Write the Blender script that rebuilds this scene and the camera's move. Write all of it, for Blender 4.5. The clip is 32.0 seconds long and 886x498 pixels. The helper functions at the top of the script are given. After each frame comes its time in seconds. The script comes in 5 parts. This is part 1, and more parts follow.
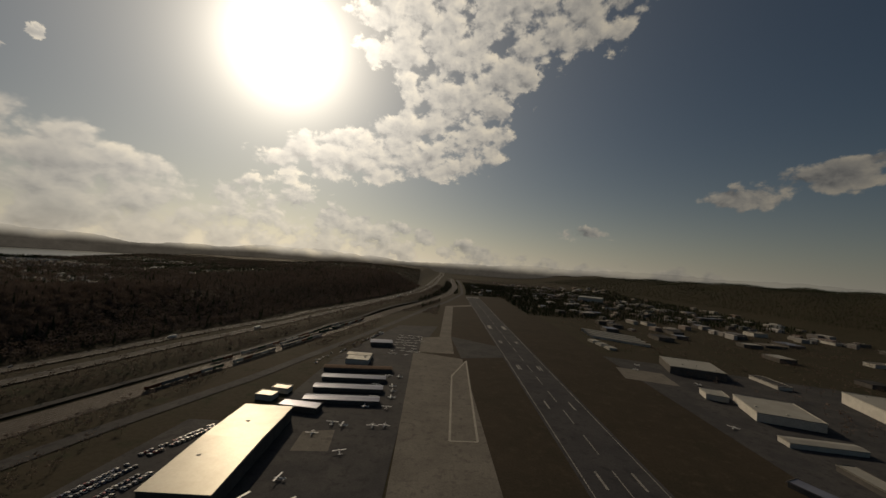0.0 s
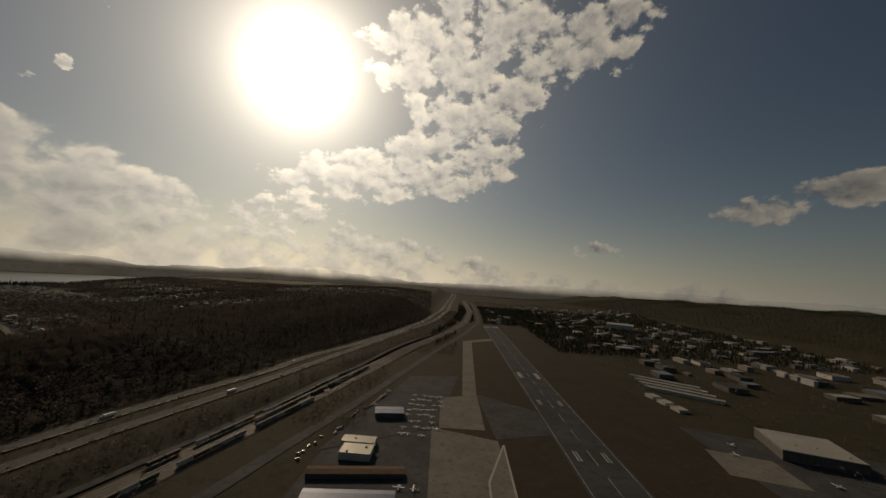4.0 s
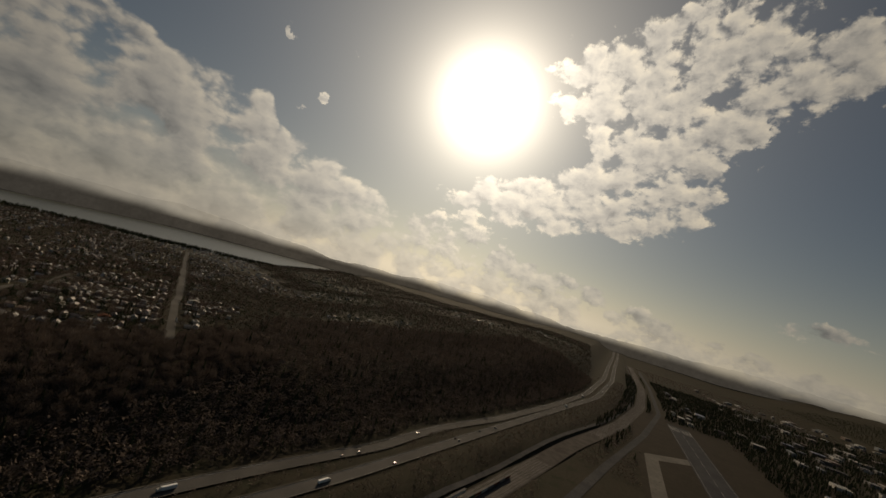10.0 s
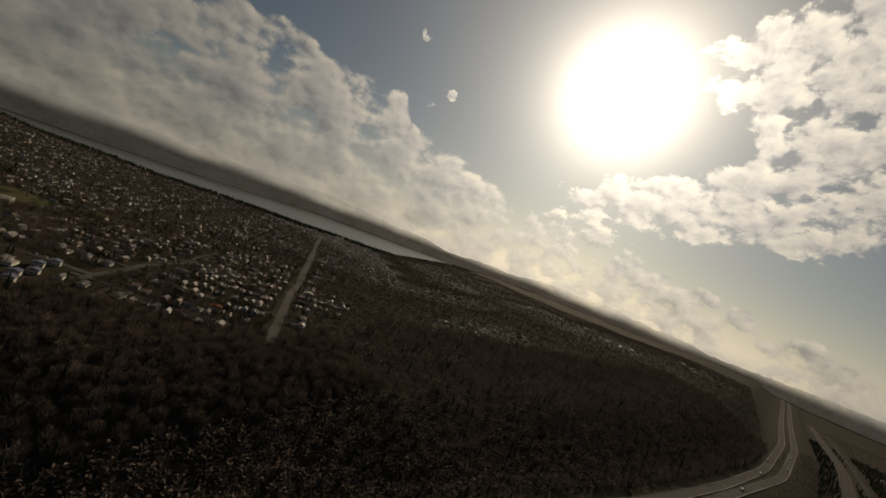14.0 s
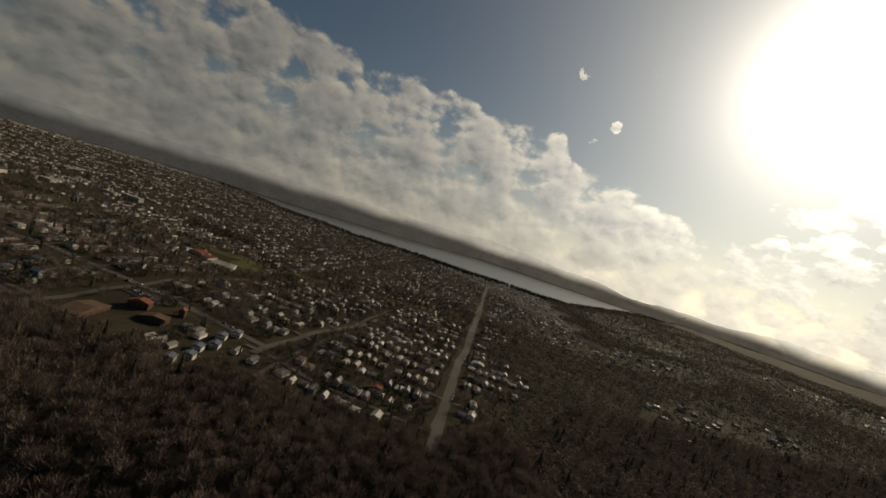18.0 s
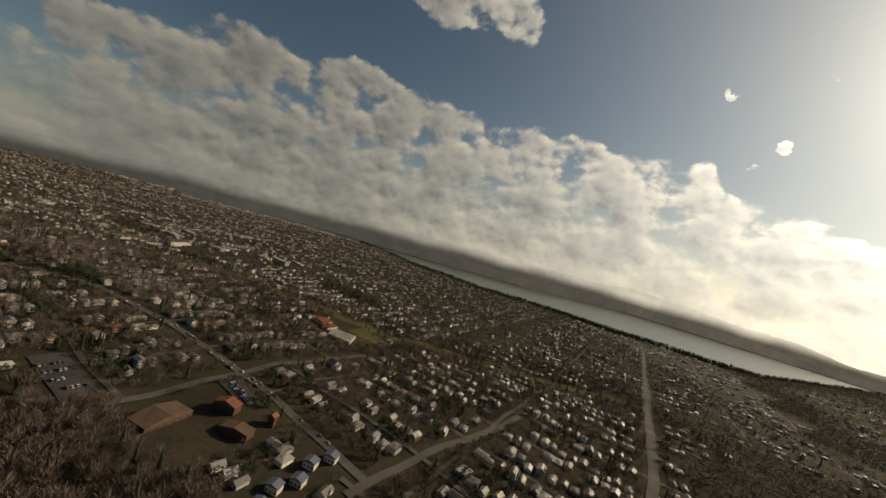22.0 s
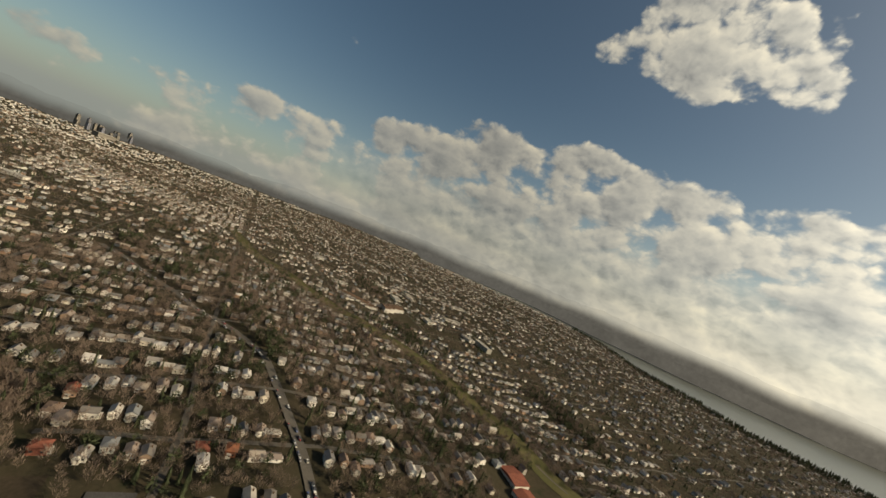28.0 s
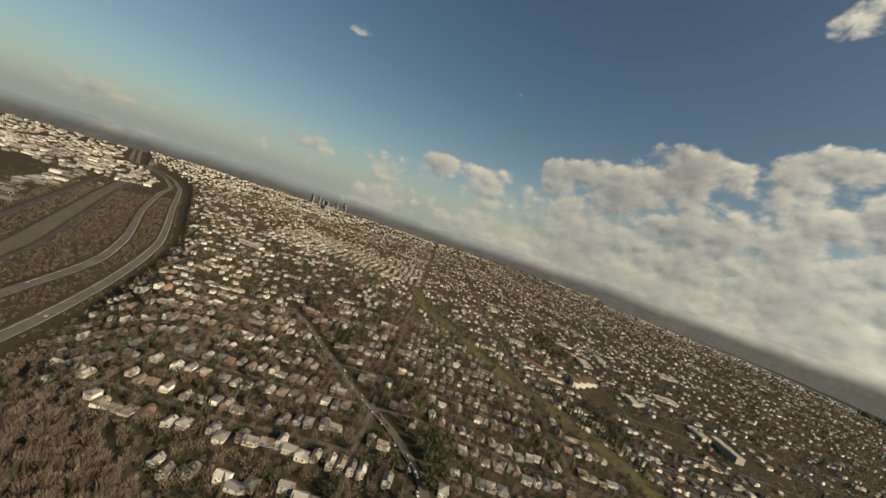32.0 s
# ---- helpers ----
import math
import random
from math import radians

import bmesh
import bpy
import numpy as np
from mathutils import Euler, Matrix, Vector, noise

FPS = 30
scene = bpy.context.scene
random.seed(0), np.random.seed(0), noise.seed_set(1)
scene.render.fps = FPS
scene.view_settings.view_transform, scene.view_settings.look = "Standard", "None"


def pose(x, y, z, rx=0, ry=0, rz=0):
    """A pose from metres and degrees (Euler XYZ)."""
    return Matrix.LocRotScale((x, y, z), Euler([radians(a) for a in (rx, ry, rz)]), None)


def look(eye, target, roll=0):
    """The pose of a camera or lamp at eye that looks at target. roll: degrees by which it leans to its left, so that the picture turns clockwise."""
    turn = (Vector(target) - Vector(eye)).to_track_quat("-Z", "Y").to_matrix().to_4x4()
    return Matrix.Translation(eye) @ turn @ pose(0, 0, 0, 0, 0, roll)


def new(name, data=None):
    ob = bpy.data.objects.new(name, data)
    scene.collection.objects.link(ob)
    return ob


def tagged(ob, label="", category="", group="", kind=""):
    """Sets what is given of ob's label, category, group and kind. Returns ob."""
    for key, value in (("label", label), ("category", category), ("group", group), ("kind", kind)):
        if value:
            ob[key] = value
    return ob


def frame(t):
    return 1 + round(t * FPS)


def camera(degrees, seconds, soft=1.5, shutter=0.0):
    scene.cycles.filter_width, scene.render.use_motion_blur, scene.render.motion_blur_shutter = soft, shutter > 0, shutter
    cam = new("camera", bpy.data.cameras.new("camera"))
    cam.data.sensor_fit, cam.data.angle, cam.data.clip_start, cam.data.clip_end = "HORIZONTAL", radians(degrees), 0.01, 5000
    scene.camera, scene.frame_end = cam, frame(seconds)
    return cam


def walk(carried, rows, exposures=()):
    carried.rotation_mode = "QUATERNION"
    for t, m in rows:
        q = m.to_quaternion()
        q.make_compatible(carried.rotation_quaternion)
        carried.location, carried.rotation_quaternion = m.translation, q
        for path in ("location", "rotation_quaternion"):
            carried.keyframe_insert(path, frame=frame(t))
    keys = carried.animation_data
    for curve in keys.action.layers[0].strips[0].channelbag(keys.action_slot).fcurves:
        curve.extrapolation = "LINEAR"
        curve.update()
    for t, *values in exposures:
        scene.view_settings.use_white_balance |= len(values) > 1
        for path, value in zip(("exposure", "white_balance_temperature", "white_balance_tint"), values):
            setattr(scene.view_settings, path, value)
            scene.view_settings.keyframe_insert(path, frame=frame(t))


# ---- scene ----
# ---- camera ----
cam = camera(99.8, 32.0)
# seconds, place (m), heading (0 along the runway, negative to its left), pitch and bank in degrees
FLIGHT = [
    (0.0, -0.1, 0.0, 155.4, 3.15, 2.00, 4.54),
    (0.5, -1.4, 18.6, 159.0, 3.37, 1.91, 3.65),
    (1.0, -2.9, 37.1, 162.8, 2.50, 1.42, 0.89),
    (1.5, -4.5, 55.5, 166.9, 2.29, 1.38, 0.54),
    (2.0, -6.4, 73.8, 171.2, 2.64, 1.71, 1.41),
    (2.5, -8.4, 92.0, 175.7, 3.15, 2.98, 2.84),
    (3.0, -10.7, 110.1, 180.4, 2.35, 3.86, 2.99),
    (3.5, -13.1, 128.1, 185.3, 1.61, 4.36, 2.95),
    (5.5, -25.9, 199.2, 205.8, 1.27, 5.15, 10.19),
    (6.0, -30.0, 216.6, 210.8, -0.25, 6.37, 10.88),
    (6.5, -34.7, 233.7, 215.6, -2.56, 6.81, 12.41),
    (7.0, -39.9, 250.5, 220.1, -4.54, 6.97, 15.61),
    (7.5, -45.8, 267.2, 224.4, -7.28, 7.19, 15.16),
    (8.0, -52.2, 283.5, 228.4, -10.71, 6.73, 15.14),
    (8.5, -59.3, 299.5, 232.2, -13.99, 6.16, 16.70),
    (9.0, -67.0, 315.2, 235.7, -17.09, 5.62, 17.05),
    (9.5, -75.4, 330.7, 238.9, -19.96, 5.04, 16.50),
    (10.0, -84.4, 345.7, 241.9, -22.67, 4.46, 16.23),
    (10.5, -94.1, 360.5, 244.6, -24.79, 4.20, 16.67),
    (11.0, -104.4, 374.8, 247.0, -26.72, 4.18, 15.65),
    (11.5, -115.3, 388.8, 249.2, -29.07, 4.15, 14.69),
    (12.0, -126.7, 402.3, 251.1, -30.92, 2.60, 15.58),
    (12.5, -138.7, 415.4, 252.7, -32.50, 0.27, 17.65),
    (13.0, -151.2, 428.0, 254.1, -34.35, -0.44, 19.25),
    (13.5, -164.2, 440.1, 255.2, -36.51, -1.44, 20.00),
    (14.0, -177.7, 451.6, 256.1, -38.93, -1.75, 21.17),
    (14.5, -191.6, 462.5, 256.8, -42.54, -1.97, 20.52),
    (16.5, -252.0, 498.8, 258.2, -55.34, -4.23, 18.60),
    (17.0, -268.5, 506.0, 258.5, -57.68, -4.09, 17.93),
    (17.5, -285.5, 512.4, 259.0, -60.91, -3.75, 17.55),
    (18.0, -302.9, 518.0, 259.5, -64.43, -3.83, 17.86),
    (18.5, -320.8, 522.9, 260.0, -67.38, -4.67, 17.16),
    (19.0, -339.0, 527.1, 260.7, -70.04, -4.69, 15.87),
    (19.5, -357.6, 530.5, 261.5, -72.43, -4.07, 15.04),
    (20.0, -376.5, 533.2, 262.4, -74.98, -3.42, 15.16),
    (20.5, -395.6, 535.2, 263.4, -77.80, -3.13, 15.29),
    (21.0, -414.9, 536.4, 264.4, -79.86, -2.91, 15.94),
    (21.5, -434.3, 536.9, 265.6, -82.13, -2.37, 15.61),
    (22.0, -453.7, 536.5, 266.8, -84.63, -2.12, 15.10),
    (22.5, -473.0, 535.4, 268.1, -86.72, -2.25, 15.83),
    (23.0, -492.2, 533.6, 269.6, -89.13, -1.84, 16.30),
    (23.5, -511.3, 530.9, 271.1, -92.18, -1.64, 17.36),
    (24.0, -530.2, 527.5, 272.7, -95.10, -1.63, 18.26),
    (24.5, -548.8, 523.3, 274.4, -97.58, -1.77, 19.20),
    (25.0, -567.1, 518.4, 276.1, -99.57, -1.47, 21.44),
    (25.5, -585.0, 512.7, 277.9, -101.76, -1.22, 22.10),
    (27.5, -651.8, 482.8, 285.3, -115.09, -1.34, 22.16),
    (28.0, -667.0, 473.1, 287.0, -118.45, -1.44, 21.92),
    (28.5, -681.6, 462.5, 288.6, -122.14, -1.61, 20.87),
    (29.0, -695.5, 451.0, 290.1, -126.24, -1.54, 20.47),
    (29.5, -708.7, 438.7, 291.5, -129.88, -2.01, 21.31),
    (30.0, -721.2, 425.5, 292.8, -132.72, -2.48, 21.99),
    (30.5, -733.0, 411.5, 294.0, -135.94, -2.91, 20.34),
    (31.0, -744.1, 396.6, 295.0, -139.22, -3.16, 19.63),
    (31.5, -754.5, 380.9, 295.9, -142.30, -3.78, 19.07),
    (32.0, -764.2, 364.4, 296.8, -145.01, -4.34, 18.20),
]


def flight_pose(x, y, z, heading, pitch, bank):
    a, p = radians(heading), radians(pitch)
    way = Vector((math.sin(a) * math.cos(p), math.cos(a) * math.cos(p), math.sin(p)))
    eye = Vector((x, y, z))
    return look(eye, eye + way, bank)


walk(cam, [(r[0], flight_pose(*r[1:])) for r in FLIGHT],
     exposures=[(0, -0.93, 7350, 13), (6, -0.88, 7650, 13), (8, -0.90, 7650, 13), (14, -0.72, 7500, 13), (18, -0.3, 7250, 11), (22, 0.18, 7500, 10), (25, 0.58, 7650, 8), (28, 0.80, 7550, 8), (32, 0.98, 7500, 7)])

# ---- sky and sun ----
SUN_AZ, SUN_EL = -22.0, 26.8
sun_way = Vector((math.sin(radians(SUN_AZ)) * math.cos(radians(SUN_EL)),
                  math.cos(radians(SUN_AZ)) * math.cos(radians(SUN_EL)), math.sin(radians(SUN_EL))))
sun_data = bpy.data.lights.new("sun", "SUN")
sun_data.energy, sun_data.angle, sun_data.color = 3.6, radians(0.6), (1.0, 0.86, 0.66)
sun = new("sun", sun_data)
sun.matrix_world = look(sun_way * 1000, (0, 0, 0))

world = bpy.data.worlds.new("sky")
scene.world = world
world.use_nodes = True


class Graph:
    """Small helper that wires shader nodes."""

    def __init__(self, tree):
        self.tree = tree
        tree.nodes.clear()

    def node(self, kind, **settings):
        n = self.tree.nodes.new(kind)
        for key, value in settings.items():
            setattr(n, key, value)
        return n

    def put(self, socket, value):
        if isinstance(value, bpy.types.NodeSocket):
            self.tree.links.new(value, socket)
        elif value is not None:
            socket.default_value = value

    def math(self, op, a, b=None, c=None, clamp=False):
        n = self.node("ShaderNodeMath", operation=op, use_clamp=clamp)
        for s, v in zip(n.inputs, (a, b, c)):
            self.put(s, v)
        return n.outputs[0]

    def vec(self, op, a, b=None, c=None):
        n = self.node("ShaderNodeVectorMath", operation=op)
        for s, v in zip(n.inputs, (a, b, c)):
            self.put(s, v)
        return n.outputs["Value" if op in ("DOT_PRODUCT", "LENGTH") else "Vector"]

    def mix(self, f, a, b, blend="MIX"):
        n = self.node("ShaderNodeMix", data_type="RGBA", blend_type=blend)
        self.put(n.inputs[0], f)
        self.put(n.inputs[6], a)
        self.put(n.inputs[7], b)
        return n.outputs[2]

    def noise(self, vector, scale, detail=4.0, rough=0.55, distort=0.0):
        n = self.node("ShaderNodeTexNoise")
        self.put(n.inputs["Vector"], vector)
        n.inputs["Scale"].default_value, n.inputs["Detail"].default_value = scale, detail
        n.inputs["Roughness"].default_value, n.inputs["Distortion"].default_value = rough, distort
        return n.outputs["Fac"]

    def ramp(self, value, low, high, smooth=True):
        n = self.node("ShaderNodeMapRange", interpolation_type="SMOOTHSTEP" if smooth else "LINEAR")
        for s, v in zip(n.inputs, (value, low, high, 0.0, 1.0)):
            self.put(s, v)
        return n.outputs[0]


def build_sky():
    g = Graph(world.node_tree)
    way = g.node("ShaderNodeTexCoord").outputs["Generated"]
    split = g.node("ShaderNodeSeparateXYZ")
    g.put(split.inputs[0], way)
    x, y, z = split.outputs
    # headings from -240 to 120, so that the seam lies behind the flight
    turn = radians(-60)
    ax = g.math("ADD", g.math("MULTIPLY", x, math.cos(turn)), g.math("MULTIPLY", y, -math.sin(turn)))
    ay = g.math("ADD", g.math("MULTIPLY", x, math.sin(turn)), g.math("MULTIPLY", y, math.cos(turn)))
    az = g.math("MULTIPLY_ADD", g.math("ARCTAN2", ax, ay), 180 / math.pi, -60.0)
    el = g.math("MULTIPLY", g.math("ARCSINE", z), 180 / math.pi)
    join = g.node("ShaderNodeCombineXYZ")
    g.put(join.inputs[0], az)
    g.put(join.inputs[1], el)
    flat = join.outputs[0]
    # how high the great bank of cloud reaches, by heading
    tops = g.node("ShaderNodeValToRGB")
    stops = tops.color_ramp.elements
    reach = [(-200, 3), (-175, 5), (-162, 7.5), (-149, 10.3), (-139, 12), (-130, 15), (-121, 18.6), (-112, 19.2), (-104, 21), (-97, 20), (-90, 18.8), (-82, 19.6), (-74, 18.6), (-69, 19.2),
             (-62, 18), (-56, 18.6), (-53, 20), (-50, 14.5), (-40, 13.6), (-30, 9.5), (-25, 9), (-15, 8), (0, 5.5), (15, 3), (60, 2)]
    for k, (a, e) in enumerate(reach):
        stop = stops[k] if k < 2 else stops.new(1.0)
        stop.position, stop.color = (a + 240) / 360, (e / 40, e / 40, e / 40, 1)
    g.put(tops.inputs[0], g.math("MULTIPLY_ADD", az, 1 / 360, 240 / 360))
    top = g.math("MULTIPLY", tops.outputs[0], 40.0)
    under = g.ramp(g.math("SUBTRACT", el, top), 2.2, -2.6)
    solid = g.math("MULTIPLY_ADD", g.ramp(az, -48.0, -30.0), -0.06, 0.76)
    solid = g.math("MULTIPLY_ADD", g.ramp(az, -128.0, -150.0), -0.17, solid)
    cover = g.math("MULTIPLY", under, solid)
    # single clouds: heading, height, half widths in degrees, strength
    by_sun = [(-14, 14, 9, 4.5, .72), (-4, 16, 10, 5.5, .78), (4, 19, 9, 6.5, .8), (6, 26, 10, 6.5, .74), (-9, 31, 9, 7, .66), (2, 34, 10, 6, .74), (11, 39, 9, 5, .72), (21, 32, 9, 4.5, .8), (28, 35, 6, 3.5, .7), (-22, 12, 8, 3.5, .55)]
    apart = [(-95, 37, 12, 6.5, .95), (-90, 31.5, 9.5, 5, .85), (-81, 29, 4.5, 3, .6), (-103, 31, 6, 4, .5),
             (-142, 20.3, 4.5, 1.2, .5), (-167, 20.5, 4.5, 1.2, .5),
             (41, 10, 7, 2.2, .8), (51, 12.5, 8, 2, .8), (58, 13.4, 6, 1.8, .66), (24, 5.5, 7, 1.7, .76), (-0.5, 4.2, 1.8, .8, .5), (-8.5, 5, 4, 1, .5), (75, 12, 18, 6, .4)]
    for a, e, wa, we, amp in by_sun + apart:
        d = g.vec("MULTIPLY_ADD", flat, (1 / wa, 1 / we, 0), (-a / wa, -e / we, 0))
        fall = g.math("POWER", 0.3679, g.vec("DOT_PRODUCT", d, d))
        cover = g.math("MULTIPLY_ADD", fall, amp, cover)
    # small ragged clouds, torn by finer noise
    tufts = 0.0
    for a, e, wa, we in ((-53.5, 25, 2.7, 2.3), (-43.6, 27, 2.2, 1.8), (-46, 19.6, 1.4, 1.0), (-48.5, 17.4, 1.0, .8), (14, 27, 2.4, 1.6)):
        d = g.vec("MULTIPLY_ADD", flat, (1 / wa, 1 / we, 0), (-a / wa, -e / we, 0))
        tufts = g.math("ADD", g.math("POWER", 0.3679, g.vec("DOT_PRODUCT", d, d)), tufts)
    cover = g.math("MULTIPLY_ADD", tufts, g.math("MULTIPLY_ADD", g.noise(flat, 0.75, 6.0, 0.6, 0.4), 2.6, -0.72), cover)
    cover = g.math("MINIMUM", g.math("MULTIPLY", cover, 1.3), 1.05)
    small = g.ramp(az, -40.0, -22.0)
    puff = g.vec("MULTIPLY", flat, (0.15, 0.205, 0))
    puff_sunward = g.vec("ADD", puff, (0.07, 0.17, 0))
    drift = g.node("ShaderNodeTexNoise")
    g.put(drift.inputs["Vector"], puff)
    drift.inputs["Scale"].default_value, drift.inputs["Detail"].default_value = 2.6, 4.0
    warp = g.vec("MULTIPLY_ADD", drift.outputs["Color"], (0.34, 0.34, 0), (-0.17, -0.17, 0))

    def density(v):
        big = g.noise(v, 0.95, 8.0, 0.5, 0.1)
        fine = g.noise(v, 2.3, 8.0, 0.55, 0.1)
        both = g.math("ADD", big, g.math("MULTIPLY", small, g.math("MULTIPLY", g.math("SUBTRACT", fine, big), 0.62)))
        cells = g.node("ShaderNodeTexVoronoi", feature="SMOOTH_F1", voronoi_dimensions="2D")
        g.put(cells.inputs["Vector"], g.vec("ADD", v, warp))
        for key, amount in (("Scale", 0.85), ("Detail", 3.2), ("Roughness", 0.48), ("Lacunarity", 2.3), ("Smoothness", 0.35)):
            cells.inputs[key].default_value = amount
        crumbs = g.node("ShaderNodeTexVoronoi", feature="SMOOTH_F1", voronoi_dimensions="2D")
        g.put(crumbs.inputs["Vector"], g.vec("ADD", v, warp))
        for key, amount in (("Scale", 1.6), ("Detail", 4.0), ("Roughness", 0.5), ("Lacunarity", 2.3), ("Smoothness", 0.3)):
            crumbs.inputs[key].default_value = amount
        size = g.math("ADD", cells.outputs["Distance"], g.math("MULTIPLY", g.math("MULTIPLY", small, 0.65), g.math("SUBTRACT", crumbs.outputs["Distance"], cells.outputs["Distance"])))
        lump = g.math("MULTIPLY_ADD", size, g.math("MULTIPLY_ADD", small, -0.1, -0.62), g.math("MULTIPLY_ADD", small, 0.03, 0.27))
        return g.math("ADD", g.math("ADD", cover, lump), g.math("MULTIPLY_ADD", both, 1.5, -1.24))
    here, sunward = density(puff), density(puff_sunward)
    # a closed grey deck low in the east and north
    deck = g.math("MULTIPLY", g.math("MULTIPLY", g.ramp(az, -150.0, -118.0), g.ramp(az, -38.0, -62.0)), g.ramp(g.math("MULTIPLY_ADD", here, 5.0, g.math("MULTIPLY", el, -1.0)), -9.5, -5.0))
    alpha = g.math("MAXIMUM", g.ramp(here, 0.0, g.math("MULTIPLY_ADD", small, -0.04, 0.28)), g.math("MULTIPLY", deck, 0.96))
    relief = g.math("MULTIPLY_ADD", g.math("SUBTRACT", here, sunward), 1.45, 0.52, clamp=True)
    thick = g.ramp(here, 0.12, 0.75)
    to_sun = g.vec("DOT_PRODUCT", way, tuple(sun_way))
    angle = g.math("MULTIPLY", g.math("ARCCOSINE", g.math("MINIMUM", to_sun, 1.0)), 180 / math.pi)
    near = g.math("POWER", 0.3679, g.math("DIVIDE", angle, 30.0))
    lit = g.math("MULTIPLY_ADD", near, 22.0, 2.1)
    dim = g.math("MULTIPLY_ADD", near, 6.6, 0.6)
    # the clouds opposite the sun are lit from the front
    front = g.ramp(az, -112.0, -150.0)
    lit = g.math("MULTIPLY_ADD", front, 0.8, lit)
    dim = g.math("MULTIPLY_ADD", front, 0.75, dim)
    shade = g.math("MULTIPLY", relief, g.math("MULTIPLY_ADD", thick, -0.5, 1.0))
    value = g.math("ADD", dim, g.math("MULTIPLY", shade, g.math("SUBTRACT", lit, dim)))
    cloud = g.mix(1.0, g.mix(shade, (0.86, 0.93, 1.0, 1), (1.0, 0.95, 0.80, 1)), (1, 1, 1, 1), "MULTIPLY")
    cloud = g.vec("SCALE", cloud)
    g.put(cloud.node.inputs["Scale"], value)
    sky = g.node("ShaderNodeTexSky", sky_type="NISHITA", sun_disc=False, sun_elevation=radians(SUN_EL),
                 sun_rotation=radians(SUN_AZ), altitude=200, air_density=1.0, dust_density=0.6, ozone_density=1.5)
    blue = g.vec("MULTIPLY", sky.outputs[0], (0.275, 0.338, 0.358))
    # hazy air low over the land
    low = g.math("POWER", 0.3679, g.math("DIVIDE", g.math("MAXIMUM", el, 0.0), 5.2))
    haze = g.node("ShaderNodeCombineXYZ")
    for s, a, b in zip(haze.inputs, (1.2, 1.42, 1.56), (29.0, 26.4, 20.6)):
        g.put(s, g.math("MULTIPLY_ADD", g.math("POWER", 0.3679, g.math("DIVIDE", angle, 30.0)), b, a))
    air = g.mix(g.math("MULTIPLY", low, 0.85), blue, haze.outputs[0])
    seen = g.mix(g.math("MULTIPLY", alpha, g.math("MULTIPLY_ADD", low, -0.35, 0.97)), air, cloud)
    # bright air around the sun
    core = g.math("MULTIPLY", g.math("POWER", 0.3679, g.math("DIVIDE", angle, 3.2)), 98.0)
    wide = g.math("MULTIPLY", g.math("POWER", 0.3679, g.math("DIVIDE", angle, 14.0)), 14.0)
    glow = g.vec("SCALE", (1.0, 0.96, 0.86))
    g.put(glow.node.inputs["Scale"], g.math("ADD", core, wide))
    total = g.vec("ADD", seen, glow)
    back = g.node("ShaderNodeBackground")
    g.put(back.inputs[0], total)
    back.inputs[1].default_value = 0.1
    out = g.node("ShaderNodeOutputWorld")
    g.put(out.inputs[0], back.outputs[0])


build_sky()


